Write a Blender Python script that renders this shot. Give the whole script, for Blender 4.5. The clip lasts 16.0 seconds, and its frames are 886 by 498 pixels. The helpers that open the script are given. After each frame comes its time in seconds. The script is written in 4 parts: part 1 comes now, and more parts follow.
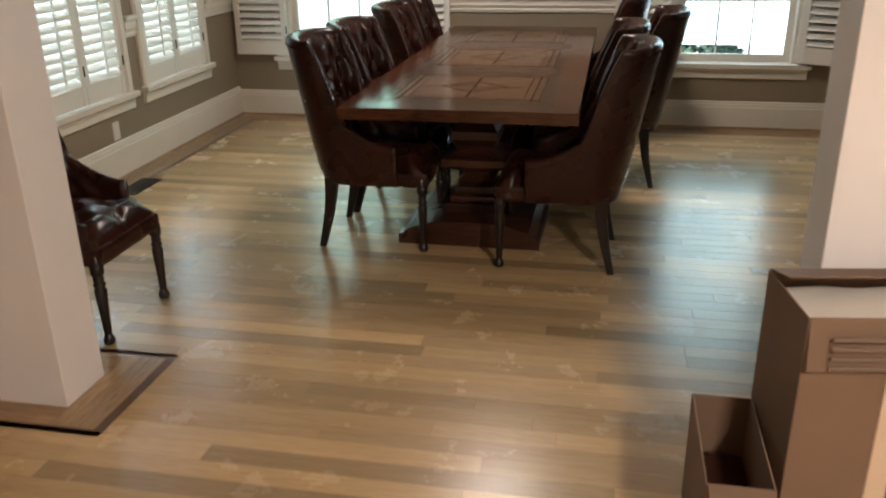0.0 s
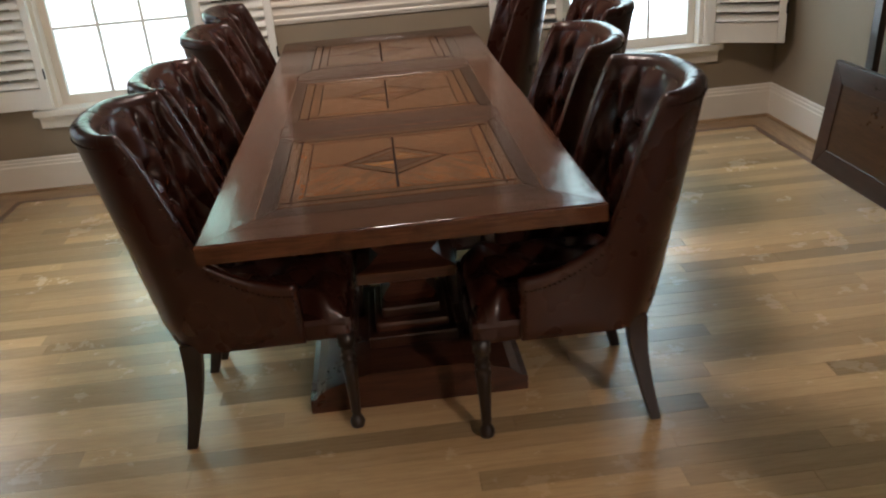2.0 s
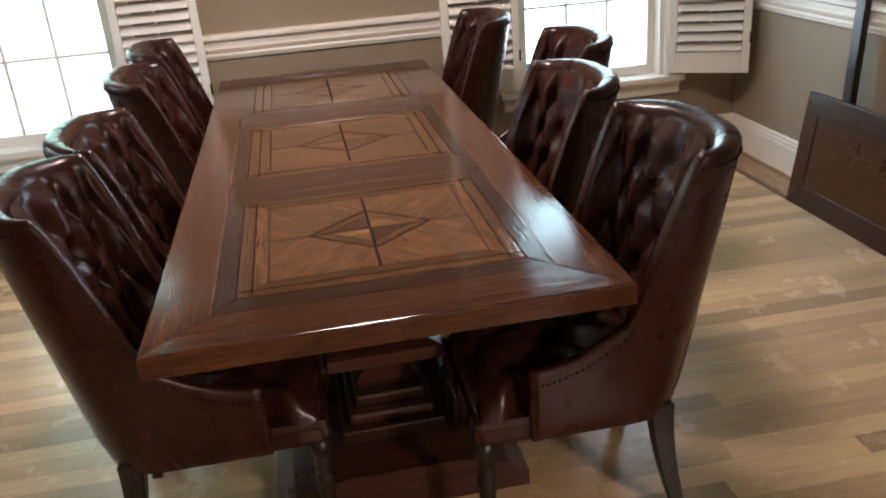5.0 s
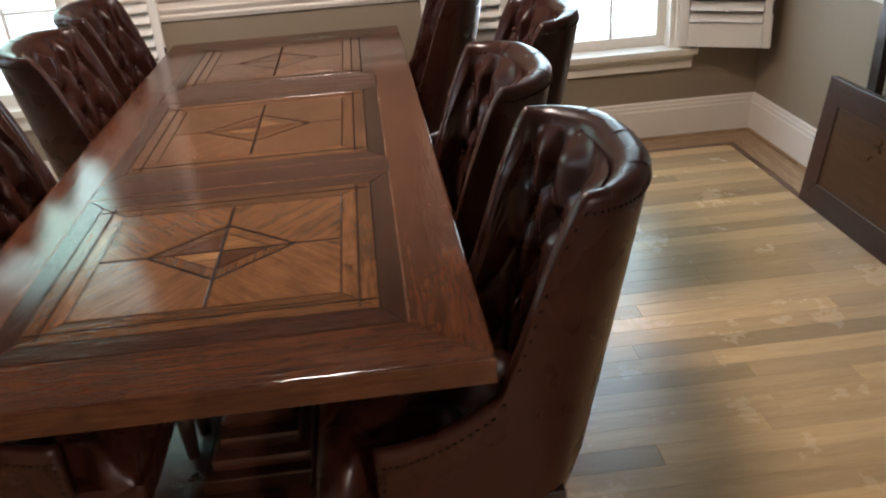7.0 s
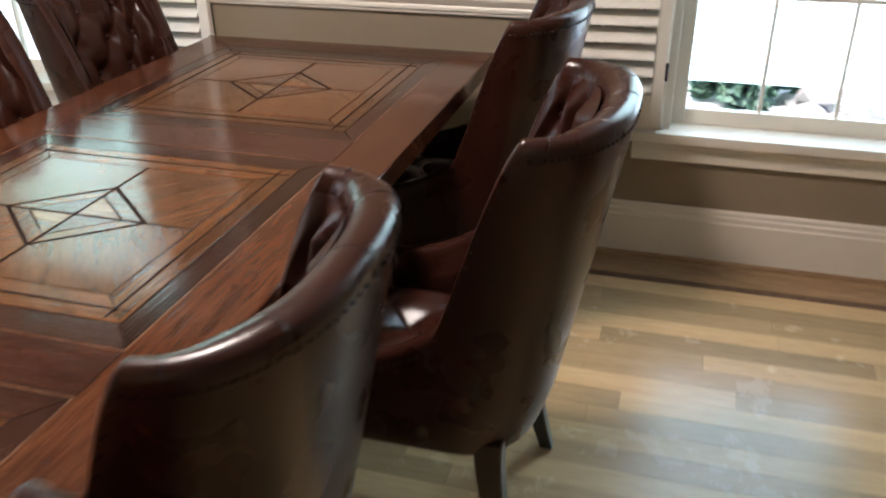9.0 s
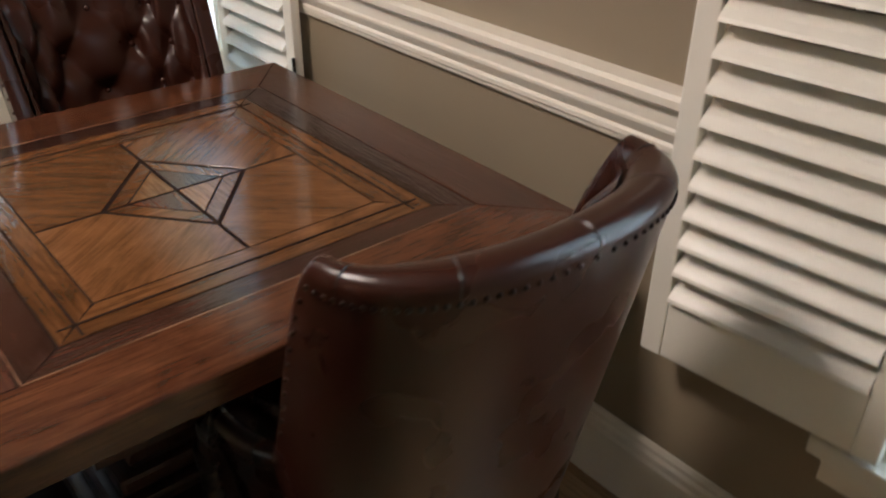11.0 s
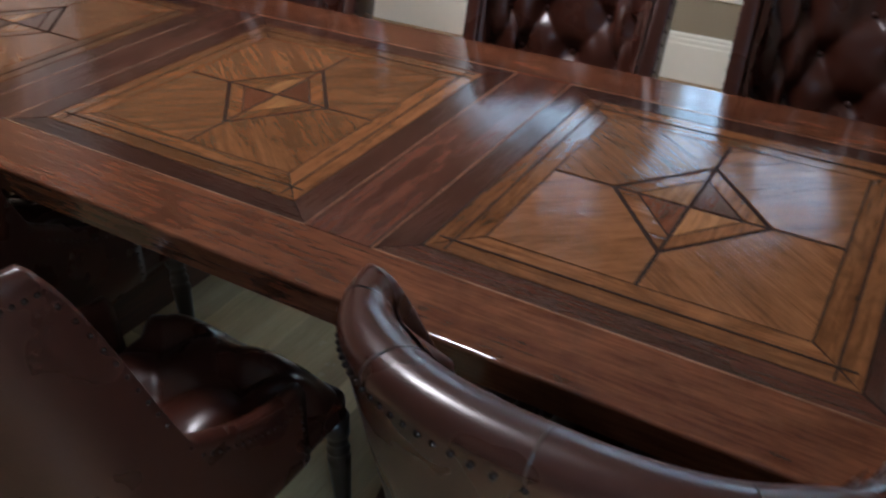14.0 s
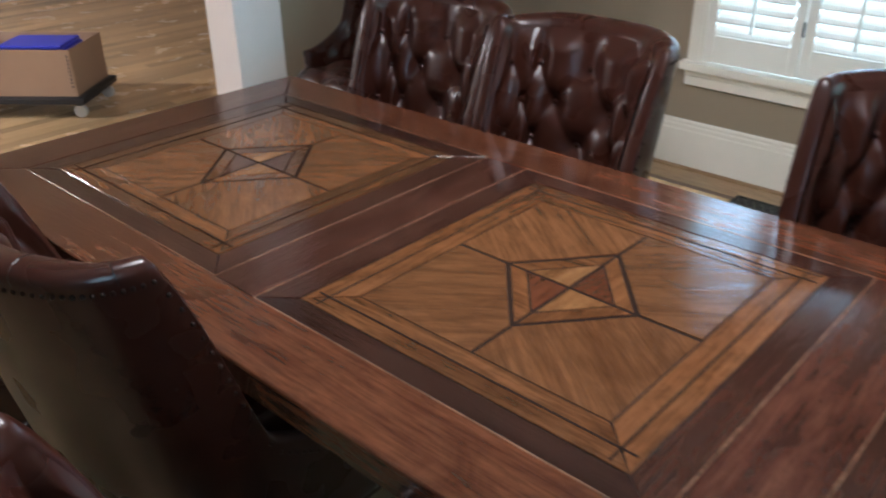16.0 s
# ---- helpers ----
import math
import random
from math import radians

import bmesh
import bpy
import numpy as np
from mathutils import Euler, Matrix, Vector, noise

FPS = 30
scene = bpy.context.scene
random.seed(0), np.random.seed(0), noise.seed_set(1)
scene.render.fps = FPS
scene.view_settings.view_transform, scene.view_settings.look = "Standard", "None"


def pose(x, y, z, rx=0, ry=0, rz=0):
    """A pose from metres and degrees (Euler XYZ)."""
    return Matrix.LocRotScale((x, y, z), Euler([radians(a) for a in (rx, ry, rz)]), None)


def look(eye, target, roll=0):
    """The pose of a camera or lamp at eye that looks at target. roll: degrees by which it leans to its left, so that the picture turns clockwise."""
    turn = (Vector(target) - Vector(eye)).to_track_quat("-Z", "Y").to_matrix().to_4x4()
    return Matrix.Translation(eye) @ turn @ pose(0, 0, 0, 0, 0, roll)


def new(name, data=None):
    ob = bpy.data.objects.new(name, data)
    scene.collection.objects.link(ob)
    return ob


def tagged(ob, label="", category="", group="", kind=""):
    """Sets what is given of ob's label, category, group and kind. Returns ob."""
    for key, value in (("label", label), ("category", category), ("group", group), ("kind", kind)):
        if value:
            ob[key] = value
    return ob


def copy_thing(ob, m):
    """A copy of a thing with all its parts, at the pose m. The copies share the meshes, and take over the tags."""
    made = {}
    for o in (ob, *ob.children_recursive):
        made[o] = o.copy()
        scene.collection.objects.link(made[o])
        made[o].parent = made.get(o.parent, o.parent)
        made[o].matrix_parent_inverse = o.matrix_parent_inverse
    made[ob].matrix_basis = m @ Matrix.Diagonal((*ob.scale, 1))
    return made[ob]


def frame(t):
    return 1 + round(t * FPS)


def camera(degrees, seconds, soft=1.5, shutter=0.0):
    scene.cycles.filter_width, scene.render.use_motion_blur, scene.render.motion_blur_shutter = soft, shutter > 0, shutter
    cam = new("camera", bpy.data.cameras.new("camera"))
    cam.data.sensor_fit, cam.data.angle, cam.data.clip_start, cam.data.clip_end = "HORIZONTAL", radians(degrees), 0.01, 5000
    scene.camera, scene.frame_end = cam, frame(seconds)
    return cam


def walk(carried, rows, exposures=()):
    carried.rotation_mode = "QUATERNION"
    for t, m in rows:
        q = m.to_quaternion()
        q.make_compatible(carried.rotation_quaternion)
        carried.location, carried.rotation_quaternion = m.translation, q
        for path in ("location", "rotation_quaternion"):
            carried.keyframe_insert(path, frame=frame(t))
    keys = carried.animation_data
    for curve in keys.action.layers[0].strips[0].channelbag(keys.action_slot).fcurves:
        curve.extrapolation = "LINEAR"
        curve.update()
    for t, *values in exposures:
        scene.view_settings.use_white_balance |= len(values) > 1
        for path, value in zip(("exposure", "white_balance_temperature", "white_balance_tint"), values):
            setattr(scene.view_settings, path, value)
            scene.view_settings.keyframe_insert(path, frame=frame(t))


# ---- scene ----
cam = camera(55.8, 16.0, 2.0, 0.5)
PATH = [
    (0, (0.641, -4.043, 1.546), (0.271, -2.223, 0.803), -0.9),
    (0.5, (0.597, -3.711, 1.544), (0.187, -1.896, 0.811), -2.5),
    (1, (0.417, -3.324, 1.534), (0.114, -1.478, 0.827), -1.9),
    (1.5, (0.194, -2.879, 1.59), (0.223, -1.019, 0.856), -5.1),
    (2, (-0.028, -2.508, 1.563), (0.075, -0.685, 0.748), -5.0),
    (2.5, (-0.23, -2.273, 1.568), (0.048, -0.488, 0.71), -5.5),
    (3, (-0.397, -2.142, 1.593), (0.094, -0.409, 0.724), -4.8),
    (3.5, (-0.448, -2.12, 1.589), (0.051, -0.382, 0.734), -4.4),
    (3.7, (-0.441, -2.109, 1.58), (0.042, -0.363, 0.733), -4.6),
    (5.8, (0.051, -2.082, 1.574), (0.241, -0.245, 0.806), -4.7),
    (6, (0.078, -2.08, 1.574), (0.26, -0.244, 0.801), -4.9),
    (6.5, (0.172, -2.0, 1.569), (0.351, -0.172, 0.777), -5.1),
    (7, (0.356, -1.71, 1.553), (0.488, 0.08, 0.671), -4.3),
    (7.5, (0.617, -1.498, 1.574), (0.536, 0.247, 0.648), -2.3),
    (8, (0.829, -1.138, 1.550), (0.465, 0.583, 0.655), -1.2),
    (8.5, (0.961, -0.673, 1.509), (0.588, 1.057, 0.576), -1.0),
    (8.7, (1.038, -0.548, 1.486), (0.631, 1.175, 0.556), -0.9),
    (10.8, (1.382, 1.202, 1.451), (0.121, 2.377, 0.437), 0.8),
    (11, (1.358, 1.323, 1.467), (0.056, 2.441, 0.44), 0.8),
    (11.5, (1.417, 1.643, 1.469), (-0.142, 2.356, 0.438), 1.2),
    (12, (1.367, 1.862, 1.469), (-0.299, 2.156, 0.402), 3.3),
    (12.5, (1.29, 2.036, 1.476), (-0.368, 1.966, 0.36), 1.9),
    (13, (1.284, 2.167, 1.469), (-0.242, 1.697, 0.264), 0.0),
    (13.5, (1.287, 2.165, 1.489), (-0.171, 1.476, 0.306), -0.2),
    (14, (1.279, 2.123, 1.502), (-0.149, 1.268, 0.392), 0.3),
    (14.5, (1.248, 2.059, 1.495), (-0.167, 1.107, 0.45), 0.7),
    (15, (1.199, 1.915, 1.502), (-0.206, 0.904, 0.5), 0.9),
    (15.5, (1.159, 1.755, 1.538), (-0.221, 0.678, 0.571), -0.1),
    (16, (1.086, 1.626, 1.514), (-0.218, 0.426, 0.585), -0.6),
]
# seconds, stops, kelvin, tint
EXPOSURES = [(0.0, 0.48, 6050, 17), (0.7, 0.48, 6050, 17), (1.5, 0.54, 6050, 18), (2.5, 0.8, 5900, 23), (3.5, 0.94, 5800, 24), (7.0, 1.02, 5950, 24), (8.5, 1.2, 5800, 20), (11.0, 0.86, 6000, 19), (12.0, 0.88, 5950, 20), (13.0, 0.72, 5900, 27), (13.5, 0.86, 5450, 22), (14.0, 0.92, 5100, 18), (14.5, 0.96, 4980, 16), (16.0, 1.08, 4980, 14)]
walk(cam, [(t, look(eye, target, roll)) for t, eye, target, roll in PATH], EXPOSURES)


# the room: west, east, back and front wall faces
XL, XR, YB, YF = -2.42, 2.415, 2.525, -1.70


# ---------------------------------------------------------------- light
def make_world():
    w = bpy.data.worlds.new("sky")
    scene.world = w
    w.use_nodes = True
    nt = w.node_tree
    bg = nt.nodes["Background"]
    sky = nt.nodes.new("ShaderNodeTexSky")
    sky.sky_type = "NISHITA"
    sky.sun_disc = False
    sky.sun_elevation, sky.sun_rotation = radians(50), radians(200)
    nt.links.new(sky.outputs[0], bg.inputs[0])
    bg.inputs[1].default_value = 0.15


make_world()
sun = new("sun", bpy.data.lights.new("sun", "SUN"))
sun.data.energy, sun.data.angle, sun.data.color = 4.5, radians(12), (1.0, 0.96, 0.9)
sun.matrix_world = look((0, 0, 6), (0.29, 0.79, 5.0))


def area(name, eye, target, w, h, power, color):
    d = bpy.data.lights.new(name, "AREA")
    d.shape, d.size, d.size_y, d.energy, d.color = "RECTANGLE", w, h, power, color
    ob = new(name, d)
    ob.matrix_world = look(eye, target)
    return ob


DAY = (0.7, 0.95, 0.99)
for wx, tint, power in ((-1.49, (0.6, 1.0, 0.76), 1.2), (1.51, DAY, 8.5)):
    area("window_daylight", (wx, YB + 0.14, 1.3), (wx, 0.6, 0.75), 0.86, 1.5, power, tint)
for wy in (0.41, 1.53):
    area("window_daylight", (XL - 0.19, wy, 1.28), (0, wy, 0.9), 0.8, 1.4, 16, DAY)

# ---------------------------------------------------------------- materials


def mat(name, color, rough=0.6, metal=0.0, coat=0.0):
    m = bpy.data.materials.new(name)
    m.use_nodes = True
    b = m.node_tree.nodes["Principled BSDF"]
    b.inputs["Base Color"].default_value = (*color, 1)
    b.inputs["Roughness"].default_value = rough
    b.inputs["Metallic"].default_value = metal
    b.inputs["Coat Weight"].default_value = coat
    return m


def node(m, kind, **props):
    n = m.node_tree.nodes.new(kind)
    for key, value in props.items():
        if key == "blend_type":
            n.blend_type = value
        elif key == "operation":
            n.operation = value
        elif key == "data_type":
            n.data_type = value
    return n


def join(m, a, b):
    m.node_tree.links.new(a, b)


def coords(m, scale, turn=(0, 0, 0), spread=6.0):
    """Object coordinates, turned, stretched and shifted by a random amount for each object."""
    tc = node(m, "ShaderNodeTexCoord")
    info = node(m, "ShaderNodeObjectInfo")
    mul = node(m, "ShaderNodeMath", operation="MULTIPLY")
    mul.inputs[1].default_value = spread
    join(m, info.outputs["Random"], mul.inputs[0])
    add = node(m, "ShaderNodeVectorMath", operation="ADD")
    join(m, tc.outputs["Object"], add.inputs[0])
    join(m, mul.outputs[0], add.inputs[1])
    rot = node(m, "ShaderNodeMapping")
    rot.inputs["Rotation"].default_value = [radians(a) for a in turn]
    join(m, add.outputs[0], rot.inputs["Vector"])
    mp = node(m, "ShaderNodeMapping")
    mp.inputs["Scale"].default_value = scale
    join(m, rot.outputs[0], mp.inputs["Vector"])
    return mp.outputs[0], info.outputs["Random"]


def noise_tex(m, vec, scale, detail=5.0, rough=0.6, distortion=0.0):
    n = node(m, "ShaderNodeTexNoise")
    n.inputs["Scale"].default_value, n.inputs["Detail"].default_value = scale, detail
    n.inputs["Roughness"].default_value, n.inputs["Distortion"].default_value = rough, distortion
    if vec is not None:
        join(m, vec, n.inputs["Vector"])
    return n.outputs["Fac"]


def ramp(m, fac, stops):
    r = node(m, "ShaderNodeValToRGB")
    el = r.color_ramp.elements
    while len(el) < len(stops):
        el.new(0.5)
    for e, (p, c) in zip(el, stops):
        e.position, e.color = p, (*c, 1)
    join(m, fac, r.inputs[0])
    return r.outputs[0]


def mix(m, fac, a, b, kind="MIX"):
    n = node(m, "ShaderNodeMix", data_type="RGBA", blend_type=kind)
    for value, slot in ((fac, 0), (a, 6), (b, 7)):
        if isinstance(value, (int, float)):
            n.inputs[slot].default_value = value
        elif isinstance(value, tuple):
            n.inputs[slot].default_value = (*value, 1)
        else:
            join(m, value, n.inputs[slot])
    return n.outputs[2]


def bump(m, fac, strength, dist):
    n = node(m, "ShaderNodeBump")
    n.inputs["Strength"].default_value, n.inputs["Distance"].default_value = strength, dist
    join(m, fac, n.inputs["Height"])
    join(m, n.outputs[0], m.node_tree.nodes["Principled BSDF"].inputs["Normal"])


def put_color(m, out):
    join(m, out, m.node_tree.nodes["Principled BSDF"].inputs["Base Color"])


def put_rough(m, fac, lo, hi):
    r = node(m, "ShaderNodeMapRange")
    r.inputs["To Min"].default_value, r.inputs["To Max"].default_value = lo, hi
    join(m, fac, r.inputs["Value"])
    join(m, r.outputs[0], m.node_tree.nodes["Principled BSDF"].inputs["Roughness"])


def wood(name, dark, mid, light, along="y", turn=0.0, rough=(0.2, 0.4), strength=0.25, fine=1.0, vary=0.35, island=False, ripple=0.0, stain=0.0, pore=0.4):
    """Wood with its grain along one axis, a tone of its own for each piece, pores and wear."""
    m = mat(name, mid, rough[0])
    s = {"x": (1.2, 16, 16), "y": (16, 1.2, 16), "z": (16, 16, 1.2)}[along]
    vec, rnd = coords(m, tuple(v * fine for v in s), (0, 0, turn), 9.0)
    g = noise_tex(m, vec, 1.6, 6, 0.62, 1.2)
    col = ramp(m, g, [(0.28, dark), (0.5, mid), (0.74, light)])
    vec2, _ = coords(m, tuple(v * fine * 5 for v in s), (0, 0, turn), 9.0)
    pores = noise_tex(m, vec2, 2.2, 3, 0.5)
    col = mix(m, pore, col, ramp(m, pores, [(0.36, (0.25, 0.22, 0.2)), (0.56, (1, 1, 1))]), "MULTIPLY")
    if island:
        rnd = node(m, "ShaderNodeNewGeometry").outputs["Random Per Island"]
    tone = ramp(m, rnd, [(0.0, (1 - vary,) * 3), (0.5, (1.0, 0.98, 0.95)), (1.0, (1 + vary, 1 + vary * 0.9, 1 + vary * 0.75))])
    col = mix(m, 1.0, col, tone, "MULTIPLY")
    if stain:
        spots, _ = coords(m, tuple(3.5 + v * 0.16 for v in s), (0, 0, turn), 5.0)
        blot = noise_tex(m, spots, 1.7, 6, 0.68, 0.8)
        col = mix(m, stain, col, ramp(m, blot, [(0.28, (0.35, 0.28, 0.25)), (0.5, (0.95, 0.91, 0.88)), (0.75, (1.45, 1.38, 1.25))]), "MULTIPLY")
    put_color(m, col)
    big, _ = coords(m, (1.3, 1.3, 1.3), (0, 0, 0), 0.0)
    put_rough(m, noise_tex(m, big, 3.0, 5, 0.7), rough[0], rough[1])
    if ripple:
        add = node(m, "ShaderNodeMath", operation="MULTIPLY_ADD")
        add.inputs[1].default_value = ripple
        wave, _ = coords(m, tuple(v * 0.9 for v in s), (0, 0, turn), 9.0)
        join(m, noise_tex(m, wave, 1.1, 2, 0.5), add.inputs[0])
        join(m, pores, add.inputs[2])
        pores = add.outputs[0]
    bump(m, pores, strength, 0.0015)
    return m


def paint(name, color, rough=0.5, grain=0.06, scale=180, dist=0.0006, mottled=0.06):
    m = mat(name, color, rough)
    vec, _ = coords(m, (1, 1, 1), (0, 0, 0), 0.0)
    n1 = noise_tex(m, vec, 2.3, 6, 0.65)
    lo = tuple(c * (1 - mottled) for c in color)
    hi = tuple(min(1, c * (1 + mottled)) for c in color)
    put_color(m, ramp(m, n1, [(0.3, lo), (0.7, hi)]))
    put_rough(m, n1, rough - 0.07, rough + 0.1)
    bump(m, noise_tex(m, vec, scale, 3, 0.6), grain * 4, dist)
    return m


def leather(name, dark, mid, worn, rough=(0.2, 0.34)):
    m = mat(name, mid, rough[0], 0.0, 0.12)
    b = m.node_tree.nodes["Principled BSDF"]
    b.inputs["Coat Roughness"].default_value, b.inputs["Specular IOR Level"].default_value = 0.18, 0.3
    vec, _ = coords(m, (1, 1, 1), (0, 0, 0), 3.0)
    big = noise_tex(m, vec, 3.2, 2, 0.5)
    col = ramp(m, big, [(0.15, dark), (0.5, mid), (0.9, worn)])
    scuffs = noise_tex(m, vec, 9, 2, 0.5)
    v = node(m, "ShaderNodeTexVoronoi")
    v.inputs["Scale"].default_value = 320
    join(m, vec, v.inputs["Vector"])
    creases = noise_tex(m, vec, 60, 3, 0.55)
    put_color(m, mix(m, 0.18, col, ramp(m, creases, [(0.25, (0.5, 0.45, 0.43)), (0.75, (1.3, 1.3, 1.3))]), "MULTIPLY"))
    put_rough(m, scuffs, rough[0], rough[1])
    bump(m, mix(m, 0.5, v.outputs["Distance"], creases), 0.12, 0.001)
    return m


M_WALL = paint("khaki_wall_paint", (0.27, 0.215, 0.148), 0.62, 0.08, 260, 0.0008, 0.04)
M_HALLWALL = paint("pale_wall_paint", (0.62, 0.58, 0.54), 0.6, 0.08, 260, 0.0008, 0.03)
M_WHITE = paint("cream_trim_paint", (0.76, 0.71, 0.62), 0.38, 0.04, 90, 0.0005, 0.04)
M_POST = paint("white_casing_paint", (0.78, 0.75, 0.73), 0.45, 0.04, 90, 0.0005, 0.03)
M_SHUTTER = paint("shutter_paint", (0.78, 0.75, 0.68), 0.36, 0.03, 120, 0.0004, 0.03)
M_CEIL = paint("ceiling_paint", (0.78, 0.77, 0.74), 0.8)
OAK = ((0.44, 0.305, 0.155), (0.485, 0.34, 0.178), (0.53, 0.38, 0.208))
M_OAK = wood("oak_boards", *OAK, "x", 0, (0.235, 0.3), 0.04, 1.0, 0.32, pore=0.14)
M_OAK_I = wood("oak_boards_joined", *OAK, "x", 0, (0.235, 0.3), 0.04, 1.0, 0.32, True, pore=0.14)
M_OAK_Y = wood("oak_border", (0.27, 0.165, 0.08), (0.36, 0.235, 0.125), (0.44, 0.30, 0.17), "y", 0, (0.24, 0.38), 0.12, 1.0, 0.12)
M_OAK_X = wood("oak_border_across", (0.27, 0.165, 0.08), (0.36, 0.235, 0.125), (0.44, 0.30, 0.17), "x", 0, (0.24, 0.38), 0.12, 1.0, 0.12)
M_INLAY = wood("walnut_inlay", (0.08, 0.04, 0.022), (0.13, 0.068, 0.04), (0.17, 0.09, 0.055), "y", 0, (0.25, 0.4), 0.1)
M_SUB = mat("floor_joint_dark", (0.3, 0.2, 0.11), 0.7)
RED = ((0.043, 0.01505, 0.00774), (0.0731, 0.02623, 0.01247), (0.1032, 0.04042, 0.01892))
AMBER = ((0.0817, 0.03397, 0.01307), (0.1221, 0.05289, 0.01995), (0.1634, 0.07482, 0.02881))
DARK = ((0.02408, 0.00989, 0.00688), (0.0387, 0.01591, 0.01075), (0.05676, 0.02408, 0.01591))
TOP = dict(rough=(0.06, 0.15), strength=0.34, vary=0.26, ripple=2.2, stain=0.75)
M_RED = {a: wood("red_brown_plank_" + a, *RED, along=a, **TOP) for a in "xy"}
M_DARK = {a: wood("dark_plank_" + a, *DARK, along=a, **TOP) for a in "xy"}
M_AMBER = {a: wood("amber_wood_" + a, *AMBER, along=a, **TOP) for a in "xy"}
FIELD = dict(TOP, stain=0.5, pore=0.22, vary=0.2)
M_FIELD = [wood("amber_field_wood", (0.088, 0.037, 0.0142), (0.127, 0.0552, 0.0212), (0.168, 0.0765, 0.0296), along="y", turn=t, fine=1.5, **FIELD) for t in (38, -38)]
M_PALE = wood("pale_marquetry", (0.115, 0.053, 0.02), (0.185, 0.09, 0.033), (0.26, 0.138, 0.053), "x", **TOP)
M_MID = wood("dark_red_plank", (0.026, 0.0105, 0.0075), (0.056, 0.0215, 0.0145), (0.095, 0.039, 0.024), "x", **TOP)
M_STRING = wood("pale_string_line", (0.10, 0.055, 0.034), (0.16, 0.095, 0.06), (0.22, 0.14, 0.09), "y", **TOP)
M_FILL = mat("dark_wax_in_joints", (0.016, 0.008, 0.0055), 0.8)
M_FILL.node_tree.nodes["Principled BSDF"].inputs["Specular IOR Level"].default_value = 0.08
M_BASE = wood("pedestal_wood", (0.022, 0.0075, 0.0045), (0.052, 0.018, 0.0095), (0.09, 0.034, 0.017), "x", rough=(0.2, 0.4), strength=0.3)
M_LEG = wood("black_brown_leg", (0.008, 0.005, 0.004), (0.016, 0.009, 0.007), (0.03, 0.016, 0.011), "z", rough=(0.22, 0.4), strength=0.2)
M_LEATHER = leather("brown_leather", (0.024, 0.0069, 0.0040), (0.029, 0.0084, 0.0049), (0.037, 0.0113, 0.0064), (0.23, 0.33))
M_NAIL = mat("bronze_nailhead", (0.03, 0.021, 0.017), 0.42, 1.0)
M_GLASS = mat("window_glass", (1, 1, 1), 0.0)
_b = M_GLASS.node_tree.nodes["Principled BSDF"]
_b.inputs["Transmission Weight"].default_value, _b.inputs["IOR"].default_value = 1.0, 1.1
M_CARD = paint("cardboard", (0.36, 0.235, 0.15), 0.75, 0.1, 60, 0.0008, 0.08)
M_KRAFT = paint("brown_kraft_board", (0.17, 0.105, 0.064), 0.75, 0.1, 60, 0.0008, 0.1)
M_BLACK = mat("black_rubber", (0.015, 0.015, 0.017), 0.5)
M_IRON = mat("dark_iron", (0.02, 0.018, 0.016), 0.4, 0.7)
M_BLUE = paint("blue_plastic", (0.05, 0.06, 0.62), 0.35, 0.05, 30, 0.001, 0.1)
M_TAPE = mat("label_paper", (0.55, 0.42, 0.3), 0.5)

# ---------------------------------------------------------------- mesh helpers


def finish(name, bm, material, smooth=False):
    bmesh.ops.recalc_face_normals(bm, faces=bm.faces)
    me = bpy.data.meshes.new(name)
    bm.to_mesh(me)
    bm.free()
    me.materials.append(material)
    if smooth:
        for p in me.polygons:
            p.use_smooth = True
    return me


def part(name, bm, material, parent, label="", smooth=False):
    ob = new(name, finish(name, bm, material, smooth) if isinstance(bm, bmesh.types.BMesh) else bm)
    ob.parent = parent
    if label:
        tagged(ob, label)
    return ob


def thing(name, label, category, group="", m=None, kind=""):
    ob = new(name)
    ob.empty_display_size = 0.1
    if m is not None:
        ob.matrix_basis = m
    return tagged(ob, label, category, group, kind)


def box(x0, x1, y0, y1, z0, z1, bevel=0.0, bm=None, seg=2):
    one = bmesh.new()
    bmesh.ops.create_cube(one, size=1.0)
    for v in one.verts:
        v.co = ((x0 + x1) / 2 + v.co.x * (x1 - x0), (y0 + y1) / 2 + v.co.y * (y1 - y0), (z0 + z1) / 2 + v.co.z * (z1 - z0))
    if bevel:
        bmesh.ops.bevel(one, geom=one.edges[:], offset=bevel, segments=seg, affect="EDGES", profile=0.6)
    if bm is None:
        return one
    me = bpy.data.meshes.new("tmp")
    one.to_mesh(me)
    one.free()
    bm.from_mesh(me)
    bpy.data.meshes.remove(me)
    return bm


